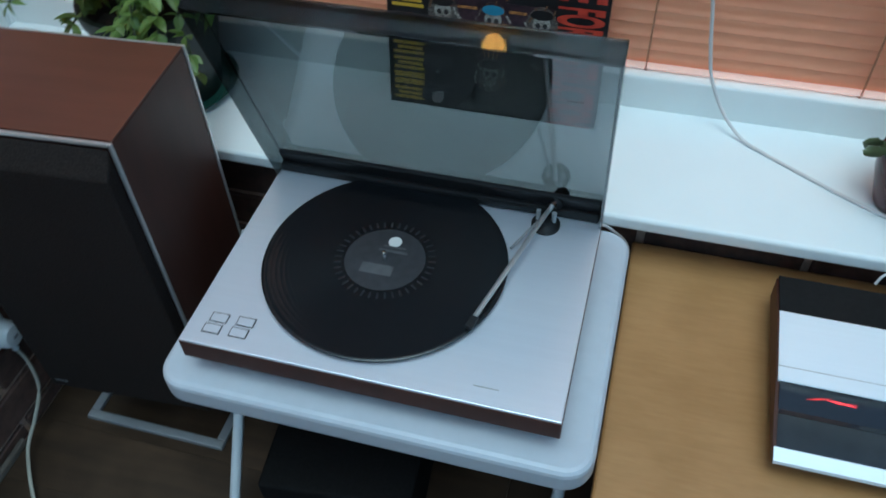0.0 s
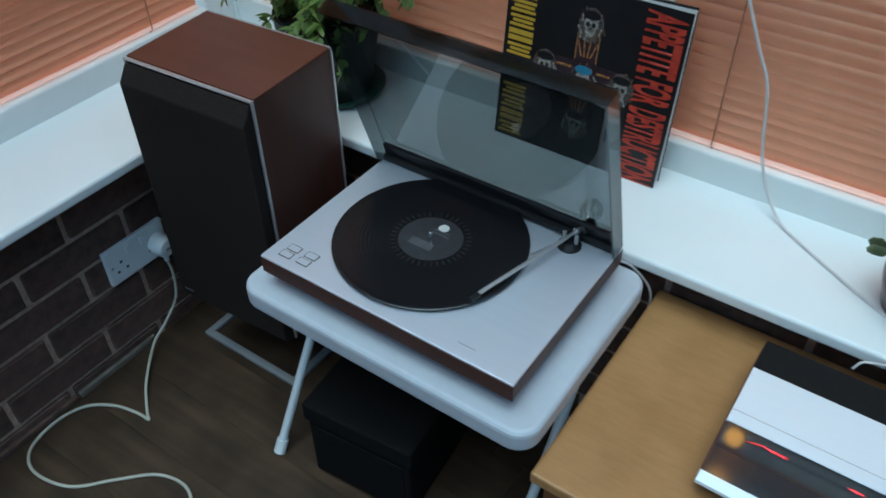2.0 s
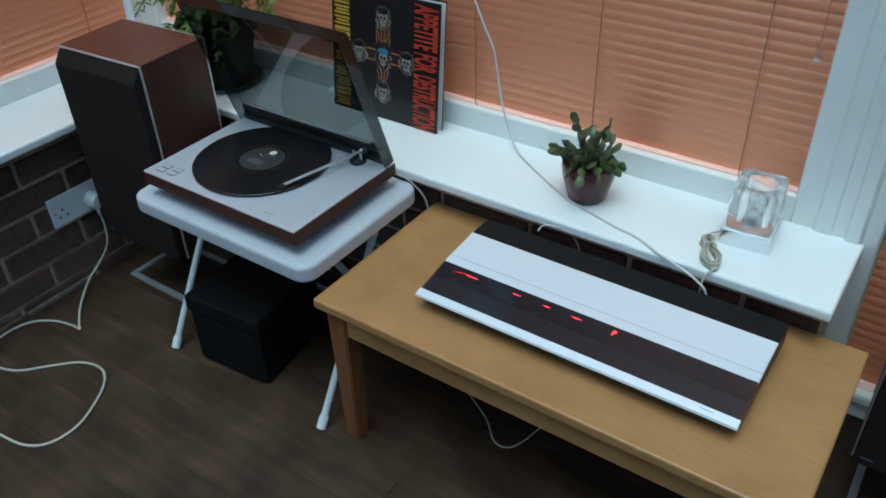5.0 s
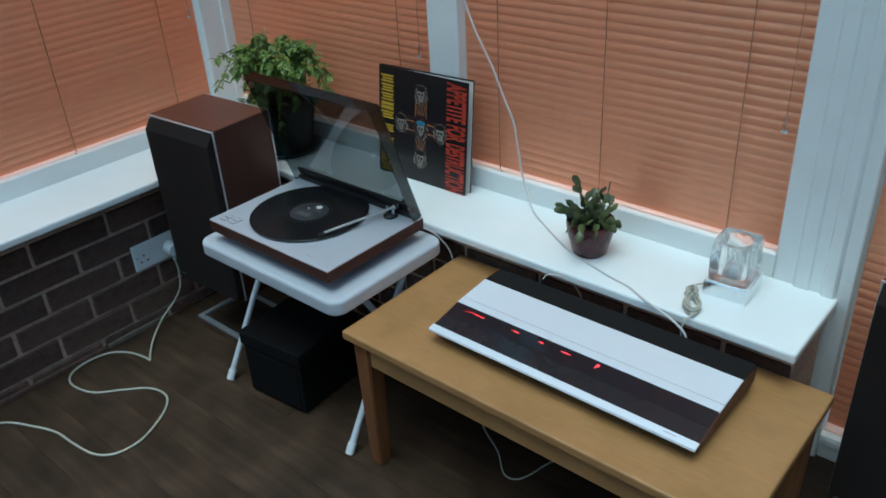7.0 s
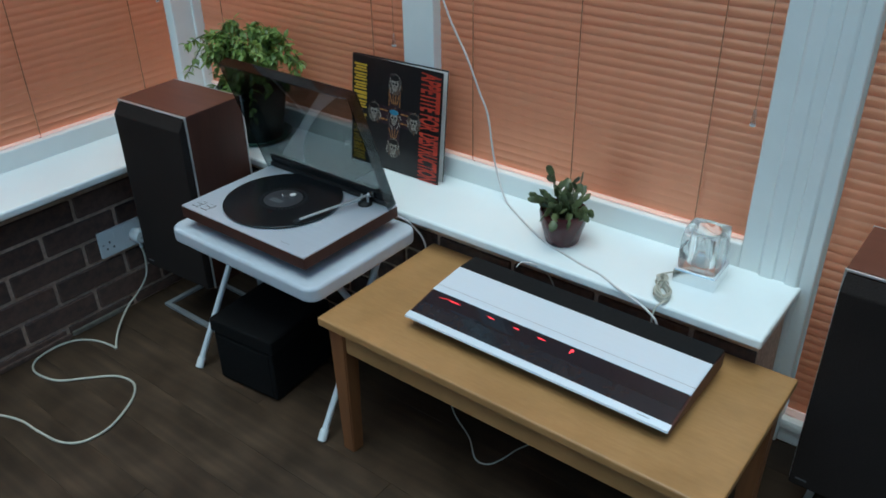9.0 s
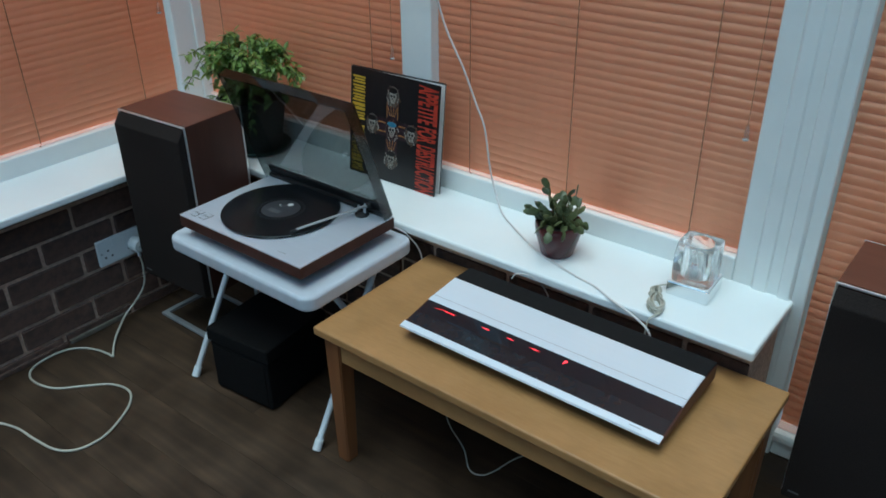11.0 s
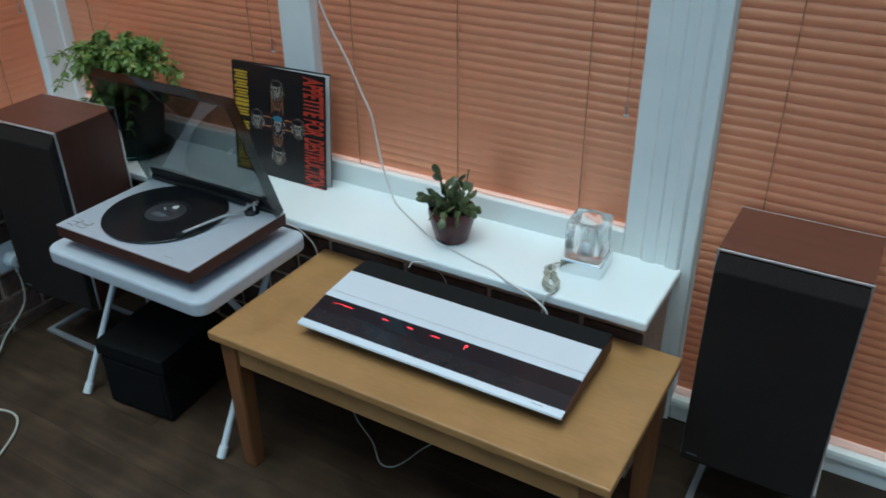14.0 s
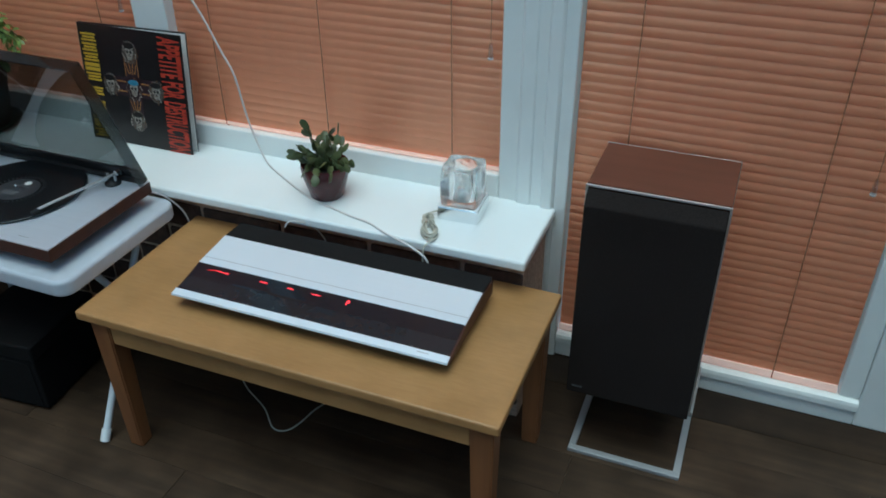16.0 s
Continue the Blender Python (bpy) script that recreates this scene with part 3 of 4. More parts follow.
# ---- turntable ----
def turntable():
    t = thing("turntable", (-0.172, -0.3485, 0.480), "silver and rosewood turntable with a raised smoked lid", "turntable")
    w, d = 0.2225, 0.1615
    for x in (-0.17, 0.17):
        for y in (-0.11, 0.11):
            f = part("foot", lathe([(0.016, 0.0), (0.018, 0.003), (0.018, 0.010), (0.014, 0.014)], 20), BLACK, t, "", True)
            f.location = (x, y, 0)
    part("base", box(-w + 0.018, w - 0.018, -d + 0.018, d - 0.018, 0.012, 0.024, 0.002), BLACK, t)
    part("plinth", box(-w, w, -d, d, 0.024, 0.0525, 0.0012), ROSEWOOD_SHADED, t, "dark rosewood plinth")
    part("top_plate", box(-w + 0.0005, w - 0.0005, -d + 0.0005, d - 0.0005, 0.0526, 0.0565, 0.0012), ALU_PLATE, t, "brushed aluminium top plate")
    # platter
    pl = part("platter", lathe([(0.0, 0.0), (0.140, 0.0), (0.1445, 0.001), (0.1445, 0.0055), (0.0, 0.0055)], 72), BLACK, t, "black platter", True)
    pl.location = (-0.026, 0.007, 0.0567)
    sp = part("spindle", lathe([(0.0036, 0.0), (0.0036, 0.010), (0.002, 0.013), (0.0, 0.0135)], 16), CHROME, t, "chrome spindle", True)
    sp.location = (-0.026, 0.007, 0.0650)
    # keys
    for x, y in ((-0.190, -0.138), (-0.188, -0.1215), (-0.157, -0.1365), (-0.155, -0.120)):
        k = part("key", box(x - 0.0098, x + 0.0098, y - 0.0056, y + 0.0056, 0.0566, 0.0580, 0.0006), ALU_PLATE, t)
        part("key_surround", box(x - 0.0110, x + 0.0110, y - 0.0068, y + 0.0068, 0.0560, 0.0571), BLACK, k, "thin black surround")
    part("printed_mark", box(0.122, 0.150, -0.1390, -0.1378, 0.0560, 0.0569), STEEL, t, "small grey printed bar")
    # tone arm
    ab = part("arm_base", lathe([(0.0185, 0.0), (0.0185, 0.004), (0.015, 0.008), (0.010, 0.010), (0.009, 0.012), (0.0, 0.013)], 28), BLACK, t, "round black arm base", True)
    ab.location = (0.153, 0.118, 0.0566)
    part("pivot_post", tube([(0.143, 0.118, 0.066), (0.143, 0.118, 0.081)], 0.0032, 10), STEEL, t, "", True)
    part("pivot_post", tube([(0.163, 0.118, 0.066), (0.163, 0.118, 0.081)], 0.0032, 10), STEEL, t, "", True)
    arm = part("tone_arm", tube([(0.160, 0.138, 0.079), (0.153, 0.118, 0.0785), (0.104, -0.060, 0.0740)], 0.0031, 12), ALU_EDGE, t, "straight silver arm tube", True)
    part("head_shell", box(-0.0045, 0.0045, -0.016, 0.002, -0.006, 0.001, 0.0012), BLACK, arm, "small black cartridge").matrix_basis = pose(0.104, -0.060, 0.0738, 2, 0, -15)
    cw = part("counterweight", lathe([(0.0, -0.001), (0.010, 0.0), (0.0095, 0.002), (0.0095, 0.022), (0.008, 0.025), (0.0, 0.025)], 24), BLACK, arm, "black counterweight", True)
    cw.matrix_basis = pose(0.161, 0.137, 0.0795, -90, 0, -15)
    part("collar", tube([(0.157, 0.128, 0.0788), (0.160, 0.138, 0.0791)], 0.0070, 16), CHROME, arm, "chrome collar", True)
    part("lift_rail", tube([(0.120, 0.060, 0.066), (0.143, 0.112, 0.066)], 0.0018, 8), STEEL, t, "", True)
    # lid: a shallow smoked box, hinged along the back
    hinge = part("hinge_bar", box(-w + 0.004, w - 0.004, d - 0.026, d - 0.004, 0.0567, 0.070, 0.003), BLACK, t, "long black hinge bar")
    part("hinge_cover", box(0.06, 0.15, d - 0.029, d - 0.0265, 0.060, 0.068, 0.001), BLACK, hinge)
    m = pose(0, d - 0.004, 0.062, LID, 0, 0)
    H, D, th = 0.343, 0.030, 0.0032

    def lid_piece(name, b):
        o = part(name, b, SMOKED, t)
        o.matrix_basis = m
        return o
    lid = lid_piece("lid", box(-w, w, -th, 0, 0.0, H, 0.0008))
    lid["label"] = "smoked clear acrylic lid, raised"
    strip = part("hinge_strip", box(-w + 0.004, w - 0.004, -0.011, -th - 0.0004, 0.002, 0.034, 0.002), BLACK, t, "black strip along the foot of the lid")
    strip.matrix_basis = m
    lid_piece("lid_front", box(-w, w, -D, -th - 0.0002, H - th, H))
    lid_piece("lid_side", box(-w, -w + th, -D, -th - 0.0002, 0.0, H - th - 0.0002))
    lid_piece("lid_side", box(w - th, w, -D, -th - 0.0002, 0.0, H - th - 0.0002))
    return t


LID = 19.0
turntable()


def record():
    r = thing("record", (-0.198, -0.3415, 0.5423), "black vinyl record with a dark grey centre label", "record")
    prof = [(0.0, 0.0), (0.1505, 0.0), (0.1512, 0.0009), (0.1500, 0.0018), (0.1460, 0.0019)]
    for k in range(14):                      # lead-in, bands and gaps between the tracks
        a = 0.1455 - k * 0.0058
        prof += [(a, 0.00177), (a - 0.0052, 0.00177), (a - 0.0055, 0.0018)]
    prof += [(0.064, 0.0017), (0.0515, 0.0018), (0.0, 0.0018)]
    part("disc", lathe(prof, 96), VINYL, r, "", True)
    lab = part("centre_label", lathe([(0.0, 0.0019), (0.0500, 0.0019), (0.0500, 0.0023), (0.0, 0.0023)], 48), GREY_PRINT, r, "dark grey paper label")
    part("label_print", box(-0.025, 0.015, -0.026, -0.010, 0.0022, 0.00255), PALE_PRINT, lab)
    part("label_print", box(-0.012, 0.024, 0.012, 0.016, 0.0022, 0.00255), PALE_PRINT, lab)
    part("label_print", box(-0.008, 0.020, 0.020, 0.0225, 0.0022, 0.00255), PALE_PRINT, lab)
    dot = part("label_dot", lathe([(0.0, 0.0), (0.0085, 0.0), (0.0085, 0.0003), (0.0, 0.0003)], 20), CARD, lab, "pale round mark")
    dot.location = (0.004, 0.030, 0.00225)
    for i in range(40):
        a = 2 * math.pi * i / 40
        part("label_tick", box(0.054, 0.063, -0.0012, 0.0012, 0.0018, 0.00205), TICK, r).matrix_basis = pose(0, 0, 0, 0, 0, math.degrees(a))
    return r


record()


# ---- loudspeakers on steel stands ----
def loudspeaker(at, w, h, d, turn, label):
    s = thing("loudspeaker", at, label, "speaker", "pair of loudspeakers", turn)
    part("cabinet", box(-w / 2 + 0.0015, w / 2 - 0.0015, 0.0, d, 0.0, h, 0.0015), ROSEWOOD_SHADED, s, "rosewood veneered cabinet")
    # top keeps the lighter veneer, as the sky-lit face
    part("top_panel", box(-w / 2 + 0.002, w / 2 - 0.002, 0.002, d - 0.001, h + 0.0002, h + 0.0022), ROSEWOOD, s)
    e = 0.0045
    for x in (-w / 2, w / 2 - e):
        part("edge_trim", box(x, x + e, -0.005, -0.0002, 0.0, h + 0.002, 0.001), ALU_EDGE, s, "thin aluminium edge trim")
    part("edge_trim", box(-w / 2 + e, w / 2 - e, -0.005, -0.0002, h - 0.003, h + 0.002, 0.001), ALU_EDGE, s, "thin aluminium edge trim")
    part("rear_trim", box(-w / 2 + 0.002, w / 2 - 0.002, d + 0.0002, d + 0.004, h - 0.002, h + 0.002, 0.0005), ALU_EDGE, s, "thin aluminium edge trim")
    for x in (-w / 2, w / 2 - 0.003):
        part("rear_trim", box(x, x + 0.003, d + 0.0002, d + 0.004, 0.0, h + 0.002, 0.0005), ALU_EDGE, s, "thin aluminium edge trim")
    # grille with a chamfered upper and lower edge
    g = prism([(-0.0055, 0.004), (-0.0055, h - 0.004), (-0.028, h - 0.034), (-0.028, 0.010), (-0.022, 0.004)], -w / 2 + 0.004, w / 2 - 0.004, 0.003)
    grille = part("grille", g, CLOTH, s, "black cloth grille")
    part("badge", box(-w / 2 + 0.016, -w / 2 + 0.038, -0.0292, -0.0283, 0.026, 0.030), PALE_PRINT, grille, "small silver badge")
    return s


def speaker_stand(at, w, d, h, turn):
    s = thing("speaker_stand", at, "low flat steel stand under a loudspeaker", "stand", "pair of speaker stands", turn)
    b = 0.016
    part("front_bar", box(-w / 2, w / 2, 0.0, b, 0.0, 0.010, 0.0015), STEEL, s)
    for x in (-w / 2, w / 2 - b):
        part("side_bar", box(x, x + b, b + 0.0003, d, 0.0, 0.010, 0.0015), STEEL, s)
        part("upright", box(x, x + b, d - 0.012, d, 0.0103, h - 0.0103, 0.0015), STEEL, s)
        part("support_bar", box(x, x + b, 0.052, d, h - 0.010, h, 0.0015), STEEL, s)
    part("rear_bar", box(-w / 2 + b + 0.0003, w / 2 - b - 0.0003, d - 0.012, d, 0.0, 0.010, 0.0015), STEEL, s)
    return s


loudspeaker((1.2025, -0.108, 0.162), 0.274, 0.520, 0.194, 0, "tall rosewood loudspeaker with black cloth grille")
speaker_stand((1.2165, -0.152, 0), 0.256, 0.215, 0.162, 0)
loudspeaker((-0.622, -0.400, 0.190), 0.276, 0.522, 0.190, 3.5, "rosewood loudspeaker with black grille in the corner")
speaker_stand((-0.664, -0.388, 0), 0.268, 0.195, 0.190, 0)


# ---- black subwoofer box under the tray table ----
def subwoofer():
    s = thing("subwoofer", (-0.252, -0.505, 0), "black box subwoofer on the floor", "speaker", "", 5.5)
    part("body", box(-0.106, 0.106, 0.004, 0.236, 0.004, 0.160, 0.006, 3), SUB_BLACK, s)
    part("cap", box(-0.113, 0.113, 0.0, 0.240, 0.1602, 0.204, 0.006, 3), SUB_BLACK, s, "slightly wider black upper part")
    part("grille", box(-0.094, 0.094, 0.0012, 0.0038, 0.014, 0.150, 0.001), SUB_BLACK, s, "black cloth grille")
    for x in (-0.09, 0.09):
        for y in (0.03, 0.21):
            f = part("foot", lathe([(0.014, 0.0), (0.015, 0.001), (0.015, 0.0045)], 16), BLACK, s, "", True)
            f.location = (x, y, 0)
    return s


subwoofer()


# ---- record sleeve leaning on the window ----
def sleeve():
    W = 0.320
    s = thing("record_sleeve", (-0.310, 0.026, SILL_Z), "open black record sleeve with yellow and red lettering", "record sleeve")
    lean = -6.6

    def flat(name, b, mat, label=""):
        o = part(name, b, mat, s, label)
        o.matrix_basis = pose(0, 0, 0.001, lean, 0, 0)
        return o
    front = flat("front_cover", box(0, W, 0, 0.002, 0, 0.308, 0.0004), COVER_BLACK, "black printed cover")
    flat("inner_lining", box(0.001, W - 0.001, 0.0021, 0.0030, 0.001, 0.304), CARD, "white inner card")
    bk = part("back_cover", box(0, W, 0, 0.0025, 0, 0.308, 0.0004), COVER_BLACK, s, "black back cover, slightly open")
    bk.matrix_basis = pose(0, 0.006, 0.001, lean, 0, 3.2)
    part("back_lining", box(0.001, W - 0.0015, -0.0008, -0.0001, 0.001, 0.304), CARD, bk, "white inner card")
    part("spine", box(-0.002, -0.0002, 0.0, 0.009, 0, 0.308, 0.0004), COVER_BLACK, s).matrix_basis = pose(0, 0, 0.001, lean, 0, 0)

    def ink(name, x0, x1, z0, z1, mat, lift=0.0004, rot=0.0, label=""):
        o = part(name, box(-(x1 - x0) / 2, (x1 - x0) / 2, -lift, -0.0001, -(z1 - z0) / 2, (z1 - z0) / 2), mat, front, label)
        o.matrix_basis = pose((x0 + x1) / 2, 0, (z0 + z1) / 2, 0, rot, 0)
        return o

    def disc(name, x, z, rx, rz, mat, lift):
        bm = lathe([(0.0, 0.0), (1.0, 0.0), (1.0, 1.0), (0.0, 1.0)], 20)
        bmesh.ops.transform(bm, matrix=Matrix.Translation((x, -0.0001, z)) @ pose(0, 0, 0, 90) @ Matrix.Diagonal((rx, rz, lift, 1)), verts=bm.verts)
        return part(name, bm, mat, front)

    # yellow lettering block up one side, as plain bars
    z = 0.008
    for bars in (3, 2, 3, 3, 0, 3, 0, 3, 2, 3, 3, 3):
        if not bars:
            z += 0.012
            continue
        thick = 0.0235 / bars - 0.0028
        for k in range(bars):
            short = 0.006 if k == 1 and bars == 3 else 0.0
            ink("lettering_bar", 0.006 + short, 0.054 - short * 0.5, z, z + thick, INK_YELLOW)
            z += thick + 0.0028
        z += 0.0022
    # red title reading downwards
    for text in ("APPETITE", "FOR", "DESTRUCTION"):
        cu = bpy.data.curves.new("title", "FONT")
        cu.body, cu.size, cu.offset = text, 1.0, 0.035
        ob = bpy.data.objects.new("title", cu)
        scene.collection.objects.link(ob)
        bpy.context.view_layer.update()
        me = bpy.data.meshes.new_from_object(ob.evaluated_get(bpy.context.evaluated_depsgraph_get()))
        bpy.data.objects.remove(ob)
        xs = [v.co.x for v in me.vertices]
        ys = [v.co.y for v in me.vertices]
        long = {"APPETITE": 0.104, "FOR": 0.044, "DESTRUCTION": 0.136}[text]
        sx, sy = long / (max(xs) - min(xs)), 0.067 / (max(ys) - min(ys))
        for v in me.vertices:
            v.co = Vector((0.2475 + (v.co.y - min(ys)) * sy, -0.0008, 0.304 - 0.004 - {"APPETITE": 0.0, "FOR": 0.112, "DESTRUCTION": 0.164}[text] - (v.co.x - min(xs)) * sx))
        me.materials.append(INK_RED)
        w = new("title_word", me)
        w.parent = front
        w["label"] = "bold red lettering"
    # cross with five round ornaments
    ink("cross_beam", 0.135, 0.178, 0.050, 0.272, INK_PURPLE)
    ink("cross_beam", 0.070, 0.243, 0.132, 0.182, INK_PURPLE)
    for z0, z1 in ((0.190, 0.220), (0.094, 0.128)):
        ink("cross_panel", 0.140, 0.173, z0, z1, INK_PURPLE, 0.0006)
    for x0, x1 in ((0.105, 0.134), (0.180, 0.205)):
        for z in (0.142, 0.168):
            ink("cross_line", x0, x1, z, z + 0.004, INK_GOLD, 0.0008)
    rnd = random.Random(4)
    for x, z in ((0.157, 0.250), (0.157, 0.155), (0.157, 0.070), (0.083, 0.160), (0.227, 0.156)):
        middle = (x, z) == (0.157, 0.155)
        disc("ornament", x, z - 0.002, 0.0225, 0.029, INK_PURPLE if middle else INK_HAIR, 0.0009)
        for k in range(14):
            a = math.pi * (1.05 + 0.9 * k / 13) if k % 2 else math.pi * (-0.1 + 1.2 * k / 13)
            r = rnd.uniform(0.017, 0.025)
            cx, cz = x + r * math.cos(a), z + 1.1 * r * math.sin(a) - 0.003
            ink("ornament", cx - 0.0012, cx + 0.0012, cz - 0.006, cz + 0.006, rnd.choice((INK_BONE, INK_HAIR, INK_BROWN)), 0.0011, rnd.uniform(-35, 35))
        disc("ornament", x, z + 0.001, 0.0125, 0.0145, INK_BONE, 0.0013)
        disc("ornament", x, z - 0.012, 0.0085, 0.0100, INK_BONE, 0.0013)
        disc("ornament", x, z + 0.015, 0.0160, 0.0075, INK_BLUE if middle else COVER_BLACK, 0.0015)
        for e in (-0.0052, 0.0052):
            disc("ornament", x + e, z - 0.0005, 0.0035, 0.0040, COVER_BLACK, 0.0016)
        disc("ornament", x, z - 0.0075, 0.0014, 0.0020, COVER_BLACK, 0.0016)
        ink("ornament", x - 0.005, x + 0.005, z - 0.0128, z - 0.0118, INK_BROWN, 0.0016)
    for z0 in (0.190, 0.094):
        for k in range(4):
            xk = 0.1435 + 0.0085 * k
            ink("cross_line", xk - 0.0011, xk + 0.0011, z0 + 0.002, z0 + 0.030, INK_GOLD, 0.0010, (-18, -6, 6, 18)[k])
    for xk in (0.137, 0.176):
        ink("cross_line", xk - 0.001, xk + 0.001, 0.186, 0.232, INK_GOLD, 0.0008)
    ink("small_print", 0.050, 0.068, 0.012, 0.030, GREY_PRINT, 0.0006, 0, "grey printed patch")
    return s


sleeve()


# ---- plants ----
def leaf_into(bm, at, direction, up, length, width, bend=0.25, thick=0.0):
    d = Vector(direction).normalized()
    s = d.cross(Vector(up)).normalized()
    u = s.cross(d)
    prof = ((0.0, 0.10), (0.25, 0.85), (0.5, 1.0), (0.78, 0.62), (1.0, 0.04))
    rows = []
    for t, w in prof:
        c = Vector(at) + d * length * t - u * bend * length * t * t
        rows.append((bm.verts.new(c - s * width / 2 * w + u * width * 0.12 * w), bm.verts.new(c), bm.verts.new(c + s * width / 2 * w + u * width * 0.12 * w)))
    for a, b in zip(rows, rows[1:]):
        bm.faces.new((a[0], a[1], b[1], b[0]))
        bm.faces.new((a[1], a[2], b[2], b[1]))


def weeping_plant():
    rnd = random.Random(11)
    p = thing("potted_plant", (-0.665, -0.020, SILL_Z), "leafy green weeping plant in a dark pot", "plant")
    part("saucer", lathe([(0.0, 0.0), (0.082, 0.0), (0.100, 0.016), (0.103, 0.016), (0.086, -0.001 + 0.001), (0.086, 0.005), (0.0, 0.005)], 40), GREEN_SAUCER, p, "shallow green saucer", True)
    part("pot", lathe([(0.0, 0.0055), (0.074, 0.0055), (0.098, 0.150), (0.105, 0.150), (0.106, 0.172), (0.098, 0.172), (0.094, 0.155), (0.0, 0.155)], 40), GREEN_POT, p, "dark green plastic pot", True)
    part("soil", lathe([(0.0, 0.1552), (0.0935, 0.1552), (0.06, 0.160), (0.0, 0.162)], 28), SOIL, p, "", True)
    stems, leaves = bmesh.new(), bmesh.new()
    for i in range(48):
        a = rnd.uniform(0, 2 * math.pi)
        reach = rnd.uniform(0.05, 0.185)
        rise = rnd.uniform(0.05, 0.195)
        drop = rnd.uniform(0.0, 0.13) * (reach / 0.16)
        r0 = rnd.uniform(0.0, 0.05)
        root = Vector((r0 * math.cos(a), r0 * math.sin(a), 0.158))
        tip = Vector((reach * math.cos(a), min(reach * math.sin(a), 0.085), 0.158 + rise - drop))
        mid = Vector((reach * 0.55 * math.cos(a), reach * 0.55 * math.sin(a) * 0.8, 0.158 + rise))
        path = smooth_path([root, mid, tip], 7)
        tube(path, 0.0014, 5, stems)
        for k, c in enumerate(path[3:]):
            for _ in range(4):
                dr = Vector((rnd.uniform(-1, 1), rnd.uniform(-1, 0.5), rnd.uniform(-0.9, 0.35)))
                leaf_into(leaves, c, dr, (rnd.uniform(-0.3, 0.3), rnd.uniform(-0.3, 0.3), 1), rnd.uniform(0.018, 0.032), rnd.uniform(0.010, 0.016), rnd.uniform(0.1, 0.5))
    part("stem", stems, STEM, p)
    part("foliage", leaves, LEAF, p, "dense small fresh green leaves")
    return p


weeping_plant()


def succulent():
    rnd = random.Random(5)
    p = thing("potted_succulent", (0.438, -0.034, SILL_Z), "small leafy succulent in a burgundy glazed pot", "plant")
    part("pot", lathe([(0.0, 0.0), (0.036, 0.0), (0.040, 0.004), (0.054, 0.055), (0.057, 0.080), (0.0555, 0.086), (0.052, 0.084), (0.050, 0.072), (0.0, 0.072)], 40), GLAZE, p, "burgundy glazed pot", True)
    part("soil", lathe([(0.0, 0.0722), (0.0498, 0.0722), (0.03, 0.076), (0.0, 0.077)], 24), SOIL, p, "", True)
    pads, stems = bmesh.new(), bmesh.new()
    # branches: the way round, how far it leans out, links in its chain of pads, sag
    branches = [(185, 0.75, 3, 0.10), (205, 0.28, 5, 0.0), (165, 0.40, 5, -0.05), (215, 1.5, 3, 0.15), (250, 1.1, 3, 0.55), (275, 1.5, 3, 0.80), (300, 0.9, 3, 0.35), (330, 1.5, 3, 0.40), (350, 1.0, 3, 0.20),
                (10, 0.55, 3, 0.05), (25, 0.32, 5, 0.0), (60, 0.5, 4, 0.0), (90, 0.25, 3, 0.0), (120, 0.5, 3, 0.05), (320, 0.4, 3, 0.0), (290, 0.35, 3, 0.05), (240, 0.5, 3, 0.1), (345, 1.9, 2, 0.55), (265, 0.7, 2, 0.3), (190, 1.2, 3, 0.2),
                (230, 0.8, 3, 0.3), (310, 1.3, 3, 0.6), (0, 1.3, 3, 0.35), (45, 0.8, 3, 0.15), (150, 0.9, 3, 0.2), (280, 0.6, 3, 0.1), (335, 0.7, 3, 0.1)]
    for turn, lean, links, sag in branches:
        a = radians(turn + rnd.uniform(-10, 10))
        p0 = base = Vector((0.020 * math.cos(a) * min(lean, 1), 0.020 * math.sin(a) * min(lean, 1), 0.076))
        d = Vector((math.cos(a) * lean, math.sin(a) * lean, 1.0)).normalized()
        for k in range(links):
            ln, wd = rnd.uniform(0.022, 0.030), rnd.uniform(0.0145, 0.0205)
            side = d.cross(Vector((rnd.uniform(-1, 1), rnd.uniform(-1.4, -0.2), 0.2))).normalized()
            m = Matrix((side, d, side.cross(d))).transposed().to_4x4()
            r = bmesh.ops.create_icosphere(pads, subdivisions=2, radius=1.0, matrix=Matrix.Translation(p0 + d * ln / 2) @ m @ Matrix.Diagonal((wd / 2, ln / 2 * 1.08, 0.0021, 1)))
            for v in r["verts"]:
                v.co += side * 0.0016 * math.sin((v.co - p0).dot(d) * 620)
            p0 = p0 + d * ln * 0.93
            d = (d + Vector((rnd.uniform(-0.35, 0.35), rnd.uniform(-0.35, 0.25), rnd.uniform(-0.15, 0.15) - sag))).normalized()
            if p0.y > 0.075:
                break
        tube([base - Vector((0, 0, 0.004)), base + Vector((0, 0, 0.006))], 0.0018, 5, stems)
    part("leaves", pads, SUCCULENT, p, "flat dark green leaf pads", True)
    part("stem", stems, STEM, p)
    return p


succulent()


